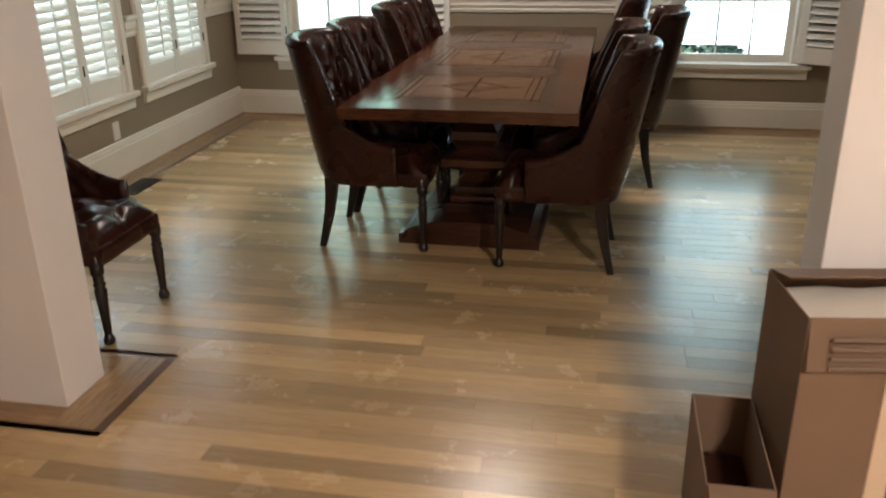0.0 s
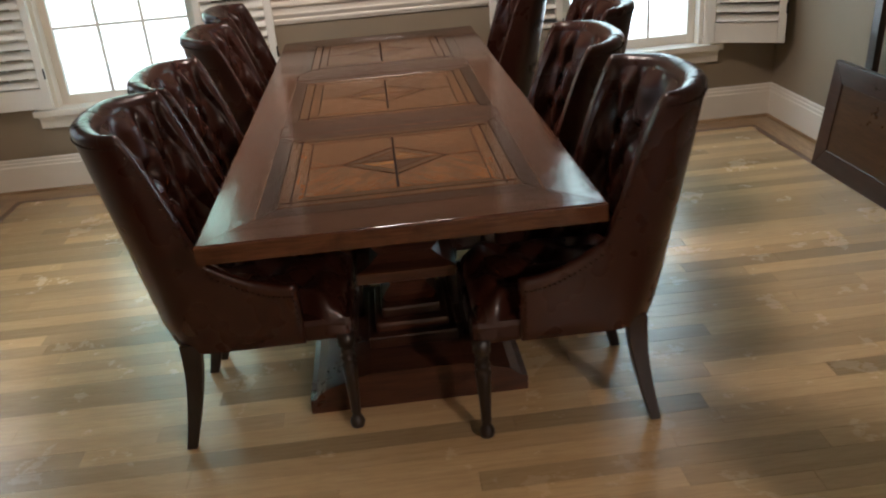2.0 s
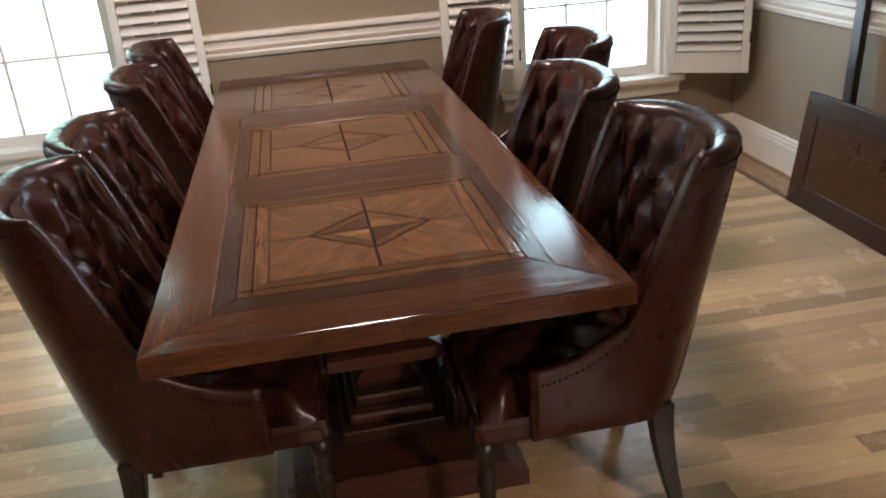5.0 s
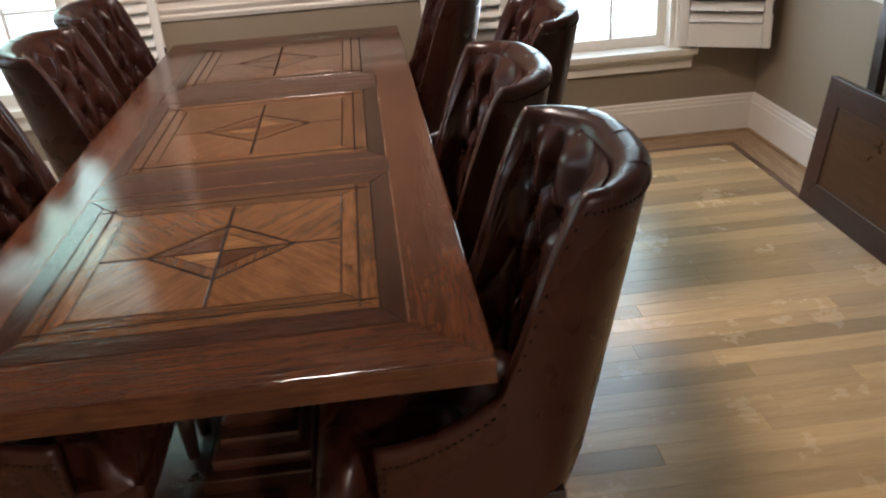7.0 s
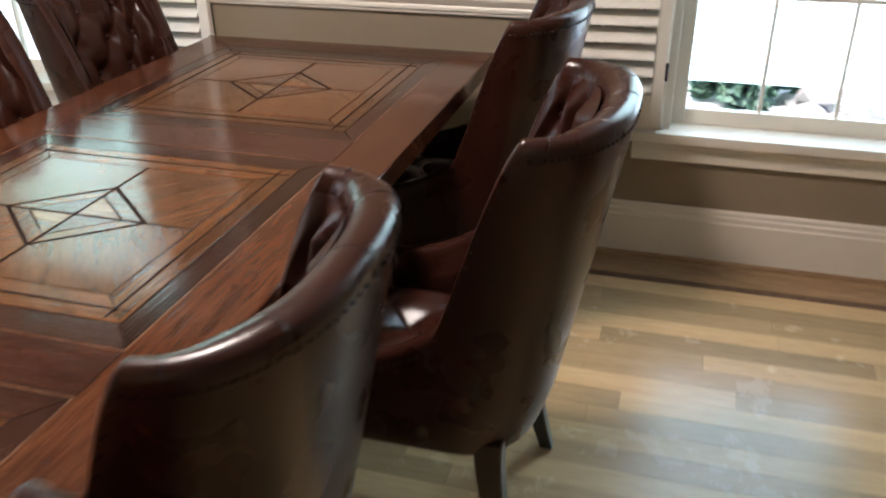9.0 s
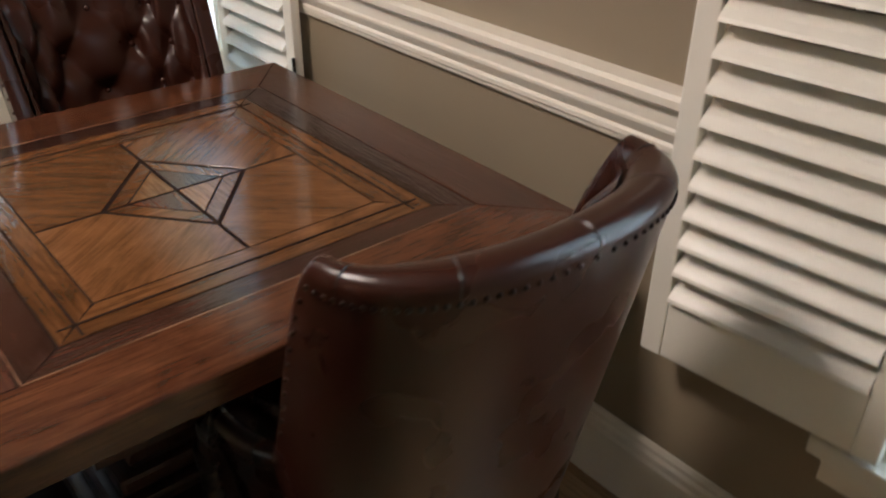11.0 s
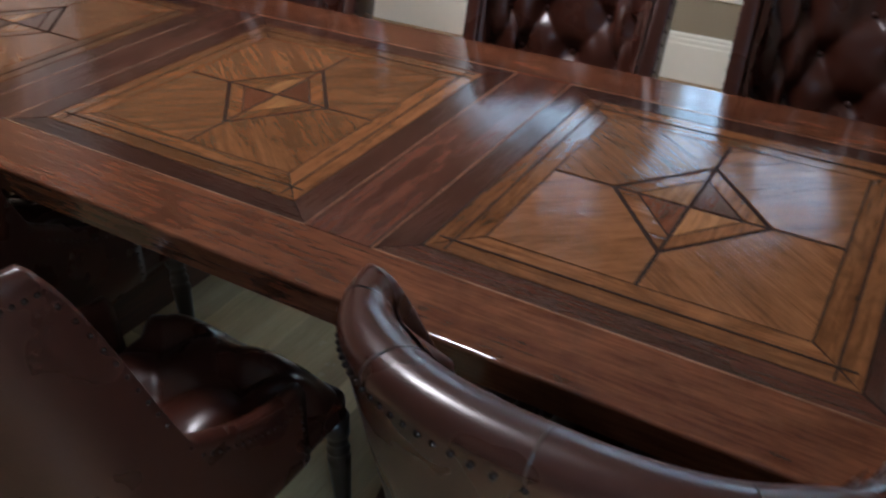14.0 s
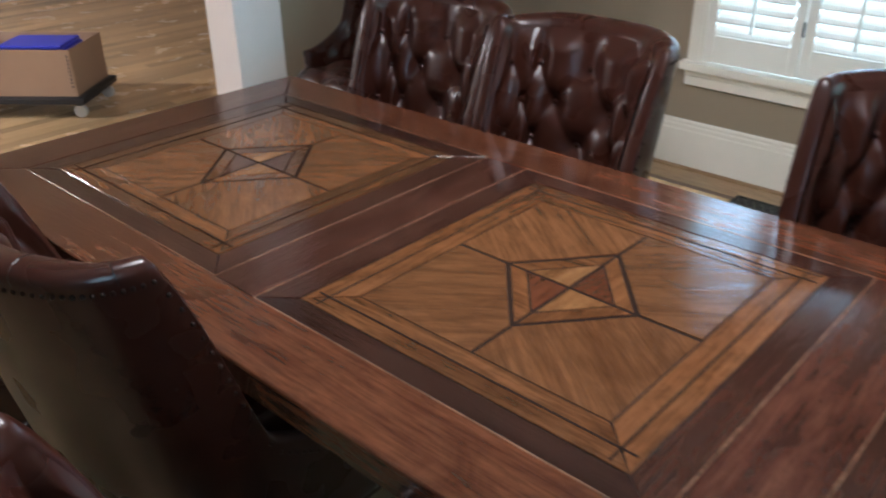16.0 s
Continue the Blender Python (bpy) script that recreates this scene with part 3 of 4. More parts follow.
        part("top_bearer", box(-0.4, 0.4, py - 0.07, py + 0.07, 0.665, 0.712, 0.006), M_BASE, p)
    return t


make_table()

# ---------------------------------------------------------------- the tufted chairs


def smoothstep(a, b, x):
    k = max(0.0, min(1.0, (x - a) / (b - a)))
    return k * k * (3 - 2 * k)


def top_height(a):
    """Height of the shell's upper edge round the plan: high at the back and wings, then a steep wing front and a low arm."""
    b = abs(a)
    k = smoothstep(0.58, 0.69, b)
    s = max(0.0, min(1.0, (b - 0.62) / 0.36))
    return (1.002 - 0.012 * smoothstep(0.1, 0.6, b)) * (1 - k) + (0.505 + 0.135 * (1 - s) ** 1.9) * k


def shell_point(a, z, inset):
    """The chair's barrel plan: a in -1..1 runs from one arm front round the back to the other."""
    k = (z - 0.33) / 0.69
    w = 0.245 + 0.024 * k
    yb = -0.302 - 0.134 * k
    r = 0.182
    s, b = (1 if a >= 0 else -1), abs(a)
    if b < 0.6:
        th = (b / 0.6) * math.pi / 2
        e = 0.82
        x, y = w * math.sin(th) ** e, yb + r * (1 - max(0.0, math.cos(th)) ** e)
        nx, ny = math.sin(th) / w, -math.cos(th) / r
        ln = math.hypot(nx, ny)
        nx, ny = nx / ln, ny / ln
    else:
        x, y = w, yb + r + (0.13 - yb - r) * (b - 0.6) / 0.4
        nx, ny = 1.0, 0.0
    return Vector((s * (x - nx * inset), y - ny * inset, z))


COLS = [0.57 * i / 14 for i in range(15)] + [0.57 + 0.13 * i / 12 for i in range(1, 13)] + [0.70 + 0.30 * i / 10 for i in range(1, 11)]
COLS = [-c for c in COLS[:0:-1]] + COLS


def along(a):
    """Length along the plan from the middle of the back."""
    b = abs(a)
    return (0.33 * b / 0.6 if b < 0.6 else 0.33 + 0.36 * (b - 0.6) / 0.4) * (1 if a > 0 else -1)


def grid_mesh(points, nu, nv, smooth=True):
    bm = bmesh.new()
    vs = [bm.verts.new(p) for p in points]
    for i in range(nu - 1):
        for j in range(nv - 1):
            bm.faces.new((vs[i * nv + j], vs[(i + 1) * nv + j], vs[(i + 1) * nv + j + 1], vs[i * nv + j + 1]))
    return bm


def tuft(u, v, du, dv):
    """Height of a buttoned pillow: deep pits at the buttons, shallower pleats between them."""
    p, q = (u / du + v / dv) / 2, (u / du - v / dv) / 2
    pleat = (abs(math.sin(math.pi * p)) * abs(math.sin(math.pi * q))) ** 0.45
    fp, fq = p - round(p), q - round(q)
    r2 = ((fp + fq) * du) ** 2 + ((fp - fq) * dv) ** 2
    return 0.42 * pleat + 0.58 * (1 - math.exp(-r2 / (0.42 * du) ** 2))


def make_chair(label, group, m):
    t = thing("dining_chair", label, "chair", group, m)
    T = 0.068

    def thick(a):
        return T * (1 - 0.42 * smoothstep(0.3, 0.6, abs(a)))
    pts = []
    prof_n = 9
    for a in COLS:
        zt = top_height(a)
        col = []
        for j in range(prof_n):
            z = 0.33 + (zt - 0.33) * j / (prof_n - 1)
            col.append(shell_point(a, z, 0.0 if j else 0.01))
        for j in range(1, 8):
            f = math.pi * j / 8
            col.append(shell_point(a, zt + 0.026 * math.sin(f), thick(a) / 2 * (1 - math.cos(f)) - 0.004 * math.sin(f)))
        col.append(shell_point(a, zt - 0.012, thick(a)))
        col.append(shell_point(a, 0.42, thick(a)))
        col.append(shell_point(a, 0.33, thick(a)))
        pts += col
    nv = len(pts) // len(COLS)
    bm = grid_mesh(pts, len(COLS), nv)
    for i in (0, len(COLS) - 1):
        bm.verts.ensure_lookup_table()
        bm.faces.new([bm.verts[i * nv + j] for j in range(nv)])
    shell = part("outer_shell", bm, M_LEATHER, t, "smooth brown leather outer back and sides", True)
    # tufted inside, a little proud of the shell's own inner face
    NU, NV = 131, 66
    pts = []
    du, dv = 0.071, 0.1
    for i in range(NU):
        a = -0.86 + 1.72 * i / (NU - 1)
        zt = top_height(a) - 0.004
        for j in range(NV):
            z = 0.44 + (zt - 0.44) * j / (NV - 1)
            edge = min(1.0, (zt - z) / 0.05) * min(1.0, (0.86 - abs(a)) / 0.1 + 0.15)
            pil = tuft(along(a), min(z - 0.905, 0.0), du, dv)
            pts.append(shell_point(a, z, thick(a) + 0.003 + edge * (0.002 + (0.036 - 0.018 * smoothstep(0.4, 0.62, abs(a))) * pil) + 0.002 * (1 - edge)))
    part("tufted_back", grid_mesh(pts, NU, NV), M_LEATHER, t, "deep-buttoned leather inside back", True)
    btn = bmesh.new()
    bmesh.ops.create_uvsphere(btn, u_segments=8, v_segments=5, radius=0.0085)
    btn = finish("button", btn, M_LEATHER, True)
    for row in range(-4, 1):
        for c in range(-4, 5):
            if (row + c) % 2:
                continue
            a, z = c * du * 0.6 / 0.33, 0.905 + row * dv
            if abs(a) > 0.57 or z < 0.5:
                continue
            b = part("button", btn, M_LEATHER, t)
            b.location = shell_point(a, z, thick(a) + 0.007)
    # stitched seams across the rolled edge
    for a in (-0.5, -0.24, 0.0, 0.24, 0.5):
        bm = bmesh.new()
        zt = top_height(a)
        rows = []
        for j in range(9):
            f = math.pi * j / 8
            c = shell_point(a, zt + 0.0265 * math.sin(f), thick(a) / 2 * (1 - math.cos(f)) - 0.0045 * math.sin(f))
            d = (shell_point(a + 0.004, zt, 0.02) - shell_point(a - 0.004, zt, 0.02)).normalized() * 0.0013
            rows.append((bm.verts.new(c - d), bm.verts.new(c + Vector((0, 0, 0.0012)) * math.sin(f)), bm.verts.new(c + d)))
        for p, q in zip(rows, rows[1:]):
            for i in range(2):
                bm.faces.new((p[i], p[i + 1], q[i + 1], q[i]))
        part("seam", bm, M_LEG, t)
    # seat cushion
    pts = []
    NX, NY = 45, 50
    for i in range(NX):
        u = -1 + 2 * i / (NX - 1)
        for j in range(NY):
            v = -1 + 2 * j / (NY - 1)
            front = smoothstep(0.45, 0.75, v)
            hw = 0.185 + 0.048 * front
            x, y = u * hw, 0.014 + v * 0.25
            dome = (1 - abs(u) ** 6) * (1 - max(0, v) ** 10)
            z = 0.345 + 0.105 * max(0.0, dome) ** 0.35 + 0.038 * tuft(x, y - 0.02, 0.1, 0.11) * min(1, (1 - abs(u)) * 6) * min(1, (1 - abs(v)) * 4)
            pts.append(Vector((x, y, z)))
    part("seat", grid_mesh(pts, NX, NY), M_LEATHER, t, "tufted leather seat with rounded front", True)
    part("seat_rail", box(-0.228, 0.228, -0.2, 0.272, 0.325, 0.40, 0.02), M_LEATHER, t)
    # legs
    fl = [(0.012, 0), (0.021, 0.006), (0.024, 0.02), (0.02, 0.034), (0.0145, 0.042), (0.0135, 0.052), (0.016, 0.06), (0.0165, 0.1), (0.02, 0.16), (0.0235, 0.215), (0.024, 0.235), (0.017, 0.243),
          (0.0235, 0.252), (0.0235, 0.26), (0.017, 0.268), (0.021, 0.277), (0.021, 0.284), (0.017, 0.29), (0.026, 0.3), (0.027, 0.345)]
    fm = finish("front_leg", lathe(fl, 16), M_LEG, True)
    for s in (-1, 1):
        o = part("front_leg", fm, M_LEG, t, "dark turned front leg with ball foot")
        o.location = (s * 0.215, 0.245, 0)
        bm = bmesh.new()
        rings = []
        for k in range(9):
            f = k / 8
            z = 0.36 * f
            hw = 0.014 + 0.012 * f
            cx = s * (0.222 - 0.022 * f)
            cy = -0.272 + 0.06 * math.sin(f * math.pi * 0.5)
            rings.append([bm.verts.new((cx + i * hw, cy + j * hw * 1.15, z)) for i, j in ((-1, -1), (1, -1), (1, 1), (-1, 1))])
        for r0, r1 in zip(rings, rings[1:]):
            for i in range(4):
                bm.faces.new((r0[i], r0[(i + 1) % 4], r1[(i + 1) % 4], r1[i]))
        bm.faces.new(rings[0])
        bm.faces.new(rings[-1])
        bmesh.ops.bevel(bm, geom=bm.edges[:], offset=0.003, segments=1, affect="EDGES")
        part("back_leg", bm, M_LEG, t, "dark sabre back leg")
    # nailheads along the roll and down the wing fronts
    nb = bmesh.new()
    bmesh.ops.create_uvsphere(nb, u_segments=8, v_segments=4, radius=0.0038)
    nm = finish("nailhead", nb, M_NAIL, True)
    for i in range(49):
        a = -0.575 + 1.15 * i / 48
        o = part("nailhead", nm, M_NAIL, t)
        o.location = shell_point(a, top_height(a) - 0.008, -0.0005)
    for s in (-1, 1):
        for i in range(10):
            z, lo, hi = 0.955 - 0.03 * i, 0.58, 0.69
            for _ in range(20):
                lo, hi = ((lo + hi) / 2, hi) if top_height((lo + hi) / 2) > z + 0.01 else (lo, (lo + hi) / 2)
            o = part("nailhead", nm, M_NAIL, t)
            o.location = shell_point(s * (lo - 0.006), z, -0.0005)
        # and on along the arm and down its front edge
        for i in range(17):
            a = 0.675 + 0.305 * i / 16
            o = part("nailhead", nm, M_NAIL, t)
            o.location = shell_point(s * a, top_height(a) - 0.012, -0.0005)
        for i in range(7):
            o = part("nailhead", nm, M_NAIL, t)
            o.location = shell_point(s * 0.982, 0.478 - 0.02 * i, -0.0005)
    return t


chair = make_chair("brown tufted leather chair tucked under the table", "chairs round the table", pose(0.42, -0.217, 0, 0, 0, 90))
for x, y, r, lab in ((0.39, 0.45, 91, ""), (0.638, 1.14, 90.5, "brown tufted leather chair pulled out from the table"), (0.447, 1.957, 90, ""), (-0.463, -0.085, -90, ""), (-0.44, 0.44, -91, ""), (-0.44, 1.32, -89, ""), (-0.46, 2.0, -90, "")):
    c = copy_thing(chair, pose(x, y, 0, 0, 0, r))
    if lab:
        c["label"] = lab
c = copy_thing(chair, pose(-1.47, -1.23, 0, 0, 0, -90))
tagged(c, "brown tufted leather chair set apart beside the casing post", "chair", "loose chairs")

# ---------------------------------------------------------------- things along the walls


def make_leaf():
    """A spare table leaf that leans on the wall."""
    t = thing("table_leaf", "dark framed spare table leaf leaning on the wall", "table leaf", m=pose(2.205, 1.04, 0.0, 0, 8, 0))
    L, H = 0.533, 0.552
    part("panel", box(0.006, 0.03, -L + 0.1, L - 0.1, 0.1, H - 0.1), wood("leaf_field", *[tuple(c * 0.6 for c in k) for k in AMBER], along="y"), t, "reddish inner panel")
    dk = wood("leaf_frame", *DARK, along="y")
    for poly in ([(-L, 0), (L, 0), (L - 0.105, 0.105), (-L + 0.105, 0.105)], [(-L, H), (L, H), (L - 0.105, H - 0.105), (-L + 0.105, H - 0.105)],
                 [(-L, 0), (-L + 0.105, 0.105), (-L + 0.105, H - 0.105), (-L, H)], [(L, 0), (L - 0.105, 0.105), (L - 0.105, H - 0.105), (L, H)]):
        bm = prism(poly, -0.035, 0, 0.003)
        for v in bm.verts:
            v.co = (-v.co.z, v.co.x, v.co.y)
        part("frame_board", bm, dk, t)
    return t


make_leaf()
for y in (1.35, 0.655):
    t = thing("leaf_support", "dark wooden bar standing against the wall", "wooden bar", "bars by the wall", pose(2.312, y, 0, 0, 2.4, 0))
    part("bar", box(-0.012, 0.012, -0.032, 0.032, 0, 1.75, 0.004), M_LEG, t)
    part("edge_strip", box(0.012, 0.022, -0.03, 0.03, 0.01, 1.74, 0.002), M_BASE, t, "brown edge strip")


def make_vent(x, y, turn):
    t = thing("floor_vent", "black iron scrollwork register set in the floor", "floor vent", "floor vents", pose(x, y, 0, 0, 0, turn))
    bm = box(-0.07, 0.07, -0.165, -0.15, 0.0005, 0.005, 0.001)
    box(-0.07, 0.07, 0.15, 0.165, 0.0005, 0.005, 0.001, bm)
    box(-0.07, -0.056, -0.15, 0.15, 0.0005, 0.005, 0.001, bm)
    box(0.056, 0.07, -0.15, 0.15, 0.0005, 0.005, 0.001, bm)
    part("frame", bm, M_IRON, t)
    part("backing", box(-0.056, 0.056, -0.15, 0.15, 0.0003, 0.001), M_BLACK, t)
    for i in range(8):
        yy = -0.131 + i * 0.0375
        for s in (-1, 1):
            bm = box(-0.066, 0.066, -0.0035, 0.0035, 0.001, 0.0045)
            for v in bm.verts:
                x0, y0 = v.co.x, v.co.y
                v.co.x, v.co.y = x0 * 0.8 + s * 0.002, y0 + s * x0 * 0.45 + yy
            part("scroll_bar", bm, mat_iron_light, t)


mat_iron_light = mat("worn_iron", (0.09, 0.085, 0.075), 0.4, 0.6)
make_vent(-2.2, 0.47, 0)
make_vent(0.0, 2.3, 90)

t = thing("wall_outlet", "white plastic wall outlet above the baseboard", "outlet", m=pose(XL, 0.66, 0.30))
part("cover_plate", box(0, 0.006, -0.036, 0.036, -0.058, 0.058, 0.003), M_WHITE, t)
for z in (-0.022, 0.022):
    part("socket", box(0.005, 0.008, -0.016, 0.016, z - 0.014, z + 0.014, 0.002), M_SHUTTER, t)


def make_box(name, label, w, d, h, m, flaps=(35, 120, 100, 110), group="moving boxes", board=None):
    """An open cardboard box: four walls, a bottom and four flaps."""
    t = thing(name, label, "box", group, m)
    card = board or M_CARD
    k = 0.005
    part("bottom", box(-w / 2, w / 2, -d / 2, d / 2, 0, k), card, t)
    part("side", box(-w / 2, w / 2, -d / 2, -d / 2 + k, k, h, 0.001), card, t)
    part("side", box(-w / 2, w / 2, d / 2 - k, d / 2, k, h, 0.001), card, t)
    part("side", box(-w / 2, -w / 2 + k, -d / 2 + k, d / 2 - k, k, h, 0.001), card, t)
    part("side", box(w / 2 - k, w / 2, -d / 2 + k, d / 2 - k, k, h, 0.001), card, t)
    fl = min(w, d) * 0.46
    for (ax, s, ang) in (("x", -1, flaps[0]), ("x", 1, flaps[1]), ("y", -1, flaps[2]), ("y", 1, flaps[3])):
        if ang is None:
            continue
        ln = (d if ax == "x" else w) / 2 - 0.004
        f = part("flap", box(-ln, ln, 0, fl, -0.002, 0.002, 0.001), card, t)
        rz = {("x", -1): 90, ("x", 1): -90, ("y", -1): 180, ("y", 1): 0}[(ax, s)]
        px, py = (s * (w / 2 - 0.002), 0) if ax == "x" else (0, s * (d / 2 - 0.002))
        f.matrix_basis = pose(px, py, h + 0.003, 0, 0, rz) @ pose(0, 0, 0, ang, 0, 0)
    return t


bx = make_box("cardboard_box", "tall brown cardboard moving box with open flaps", 0.44, 0.28, 0.70, pose(1.30, -2.083, 0, 0, 0, 8.7), (None, None, -82, 166), board=M_KRAFT)
part("packing_tape", box(-0.025, 0.025, -0.1425, -0.1405, 0.02, 0.66), M_TAPE, bx, "strip of brown packing tape")
for i in range(4):
    part("print_bar", box(-0.17, -0.02, -0.167, -0.163, 0.585 + i * 0.024, 0.595 + i * 0.024), mat("box_print", (0.16, 0.11, 0.08), 0.7), bx)
t = thing("packing_paper", "crumpled white packing paper in the tall box", "paper", m=pose(1.30, -2.083, 0.006, 0, 0, 8.7))
bm = box(-0.205, 0.205, -0.125, 0.125, 0, 0.67, 0.012)
bmesh.ops.subdivide_edges(bm, edges=bm.edges[:], cuts=3, use_grid_fill=True)
for v in bm.verts:
    if v.co.z > 0.3:
        v.co.z -= 0.012 * (1 + math.sin(v.co.x * 31 + v.co.y * 17) * math.cos(v.co.y * 43))
part("paper", bm, M_SHUTTER, t, smooth=True)
make_box("cardboard_box", "low open cardboard moving box on the floor", 0.155, 0.40, 0.33, pose(0.985, -2.19, 0, 0, 0, 0), (None, None, -12, None), board=M_KRAFT)
t = thing("packed_blanket", "dark brown folded blanket packed in the low box", "blanket", m=pose(0.985, -2.19, 0.006))
part("blanket", box(-0.07, 0.07, -0.185, 0.185, 0, 0.16, 0.02), M_LEATHER, t)

# box on a dolly beyond the opening
dm = pose(-0.82, -3.3, 0, 0, 0, 130)
t = thing("furniture_dolly", "dark flat furniture dolly with pale caster wheels", "dolly", m=dm)
part("deck", box(-0.37, 0.37, -0.24, 0.24, 0.085, 0.125, 0.01), M_BLACK, t, "dark carpeted deck")
for sx in (-1, 1):
    for sy in (-1, 1):
        w = part("caster", lathe([(0.02, -0.012), (0.036, -0.011), (0.038, 0), (0.036, 0.011), (0.02, 0.012)], 16), mat("caster_grey", (0.5, 0.5, 0.48), 0.4), t, "pale grey caster wheel")
        w.matrix_basis = pose(sx * 0.32, sy * 0.19, 0.038, 90, 0, 0)
        part("caster_fork", box(sx * 0.32 - 0.018, sx * 0.32 + 0.018, sy * 0.19 - 0.018, sy * 0.19 + 0.018, 0.07, 0.086, 0.002), M_IRON, t)
bx = make_box("cardboard_box", "open cardboard box standing on the dolly", 0.66, 0.42, 0.26, dm @ pose(0, 0, 0.126), (None, None, None, None))
for i in range(9):
    part("print_bar", box(0.31 - 0.002, 0.318, -0.2125, -0.2105, 0.05 + i * 0.021, 0.062 + i * 0.021), mat("box_print", (0.05, 0.05, 0.05), 0.7), bx)
t = thing("packing_pad", "blue folded packing pads lying in the box", "packing pad", m=dm @ pose(0.08, -0.02, 0.33))
for i in range(3):
    bm = box(-0.2 + i * 0.01, 0.2 - i * 0.012, -0.13, 0.13, i * 0.022, i * 0.022 + 0.02, 0.008)
    for v in bm.verts:
        v.co.z += 0.006 * math.sin(v.co.x * 14 + i) * math.cos(v.co.y * 11)
    part("fold", bm, M_BLUE, t)
t = thing("packed_goods", "white wrapped bundle filling the box", "bundle", m=dm @ pose(0, 0, 0.133))
part("bundle", box(-0.31, 0.31, -0.19, 0.19, 0, 0.19, 0.03), M_SHUTTER, t)


def ceiling_lamp(x, y, power, r=0.2):
    t = thing("ceiling_light", "round frosted flush ceiling light", "ceiling light", "ceiling lights", pose(x, y, CEIL))
    part("canopy", lathe([(r * 0.9, -0.02), (r, -0.012), (r, 0.0)], 28), M_IRON, t)
    g = mat("frosted_lamp_glass", (0.9, 0.85, 0.75), 0.5)
    b = g.node_tree.nodes["Principled BSDF"]
    b.inputs["Emission Color"].default_value = (1.0, 0.78, 0.5, 1)
    b.inputs["Emission Strength"].default_value = 4.0
    part("diffuser", lathe([(0.02, -0.1), (r * 0.5, -0.088), (r * 0.8, -0.06), (r * 0.88, -0.021)], 28), g, t, "frosted glass diffuser", True)
    d = bpy.data.lights.new("ceiling_lamp_light", "AREA")
    d.shape, d.size, d.energy, d.color = "DISK", r * 2, power, (1.0, 0.86, 0.68)
    ob = new("ceiling_lamp_light", d)
    ob.matrix_world = look((x, y, CEIL - 0.115), (x, y, 0))


ceiling_lamp(0.0, 0.92, 26, 0.24)
ceiling_lamp(2.1, -4.7, 100)

# ---------------------------------------------------------------- outside
M_GROUND = paint("pale_patio", (0.74, 0.73, 0.69), 0.8, 0.1, 8, 0.01, 0.15)
bm = box(-60, 60, YB + WT + 0.02, 90, -0.5, -0.35)
tagged(new("ground", finish("ground", bm, M_GROUND)), "pale sunlit paving outside the windows", "ground", kind="structure")
bm = box(-60, XL - WT - 0.02, -60, YB + WT + 0.01, -0.5, -0.35)
tagged(new("ground_west", finish("ground_west", bm, M_GROUND)), "pale sunlit ground beside the house", "ground", kind="structure")
M_FOLIAGE = mat("shrub_leaf", (0.07, 0.13, 0.045), 0.5)
vec, _ = coords(M_FOLIAGE, (1, 1, 1), (0, 0, 0), 0)
isl = node(M_FOLIAGE, "ShaderNodeNewGeometry").outputs["Random Per Island"]
put_color(M_FOLIAGE, ramp(M_FOLIAGE, isl, [(0.0, (0.09, 0.17, 0.1)), (0.5, (0.16, 0.28, 0.18)), (1.0, (0.26, 0.38, 0.27))]))


def make_shrub(x, y, rx, rz, n, seed):
    rr = random.Random(seed)
    t = thing("shrub", "leafy green shrub growing outside the window", "shrub", "shrubs outside", pose(x, y, -0.36))
    bm = bmesh.new()
    for i in range(7):
        a, l = rr.uniform(0, 6.28), rr.uniform(0.5, 0.9)
        p0, p1 = Vector((0, 0, 0)), Vector((math.cos(a) * rx * l * 0.8, math.sin(a) * rx * l * 0.8, rz * 1.6 * rr.uniform(0.6, 1)))
        n4 = 5
        side = Vector((-math.sin(a), math.cos(a), 0))
        up = (p1 - p0).cross(side).normalized()
        r0 = [bm.verts.new(p0 + (side * math.cos(q) + up * math.sin(q)) * 0.02) for q in [6.283 * j / n4 for j in range(n4)]]
        r1 = [bm.verts.new(p1 + (side * math.cos(q) + up * math.sin(q)) * 0.005) for q in [6.283 * j / n4 for j in range(n4)]]
        for j in range(n4):
            bm.faces.new((r0[j], r0[(j + 1) % n4], r1[(j + 1) % n4], r1[j]))
    part("stem", bm, M_LEG, t)
    vs, fs = [], []
    for i in range(n):
        d = Vector((rr.gauss(0, 1), rr.gauss(0, 1), rr.gauss(0, 1))).normalized() * rr.uniform(0.55, 1.0) ** 0.5
        lump = 1 + 0.25 * math.sin(d.x * 5 + seed) * math.cos(d.z * 6 + d.y * 4)
        c = Vector((d.x * rx * lump, d.y * rx * lump, rz + d.z * rz * lump))
        if c.z < 0.03:
            continue
        s = rr.uniform(0.035, 0.075)
        ax = Vector((rr.gauss(0, 1), rr.gauss(0, 1), rr.gauss(0, 0.6))).normalized()
        bx_ = ax.orthogonal().normalized()
        k = len(vs)
        vs += [c - ax * s, c + bx_ * s * 0.45, c + ax * s, c - bx_ * s * 0.45]
        fs.append((k, k + 1, k + 2, k + 3))
    me = bpy.data.meshes.new("crown")
    me.from_pydata(vs, [], fs)
    me.materials.append(M_FOLIAGE)
    part("crown", me, M_FOLIAGE, t)


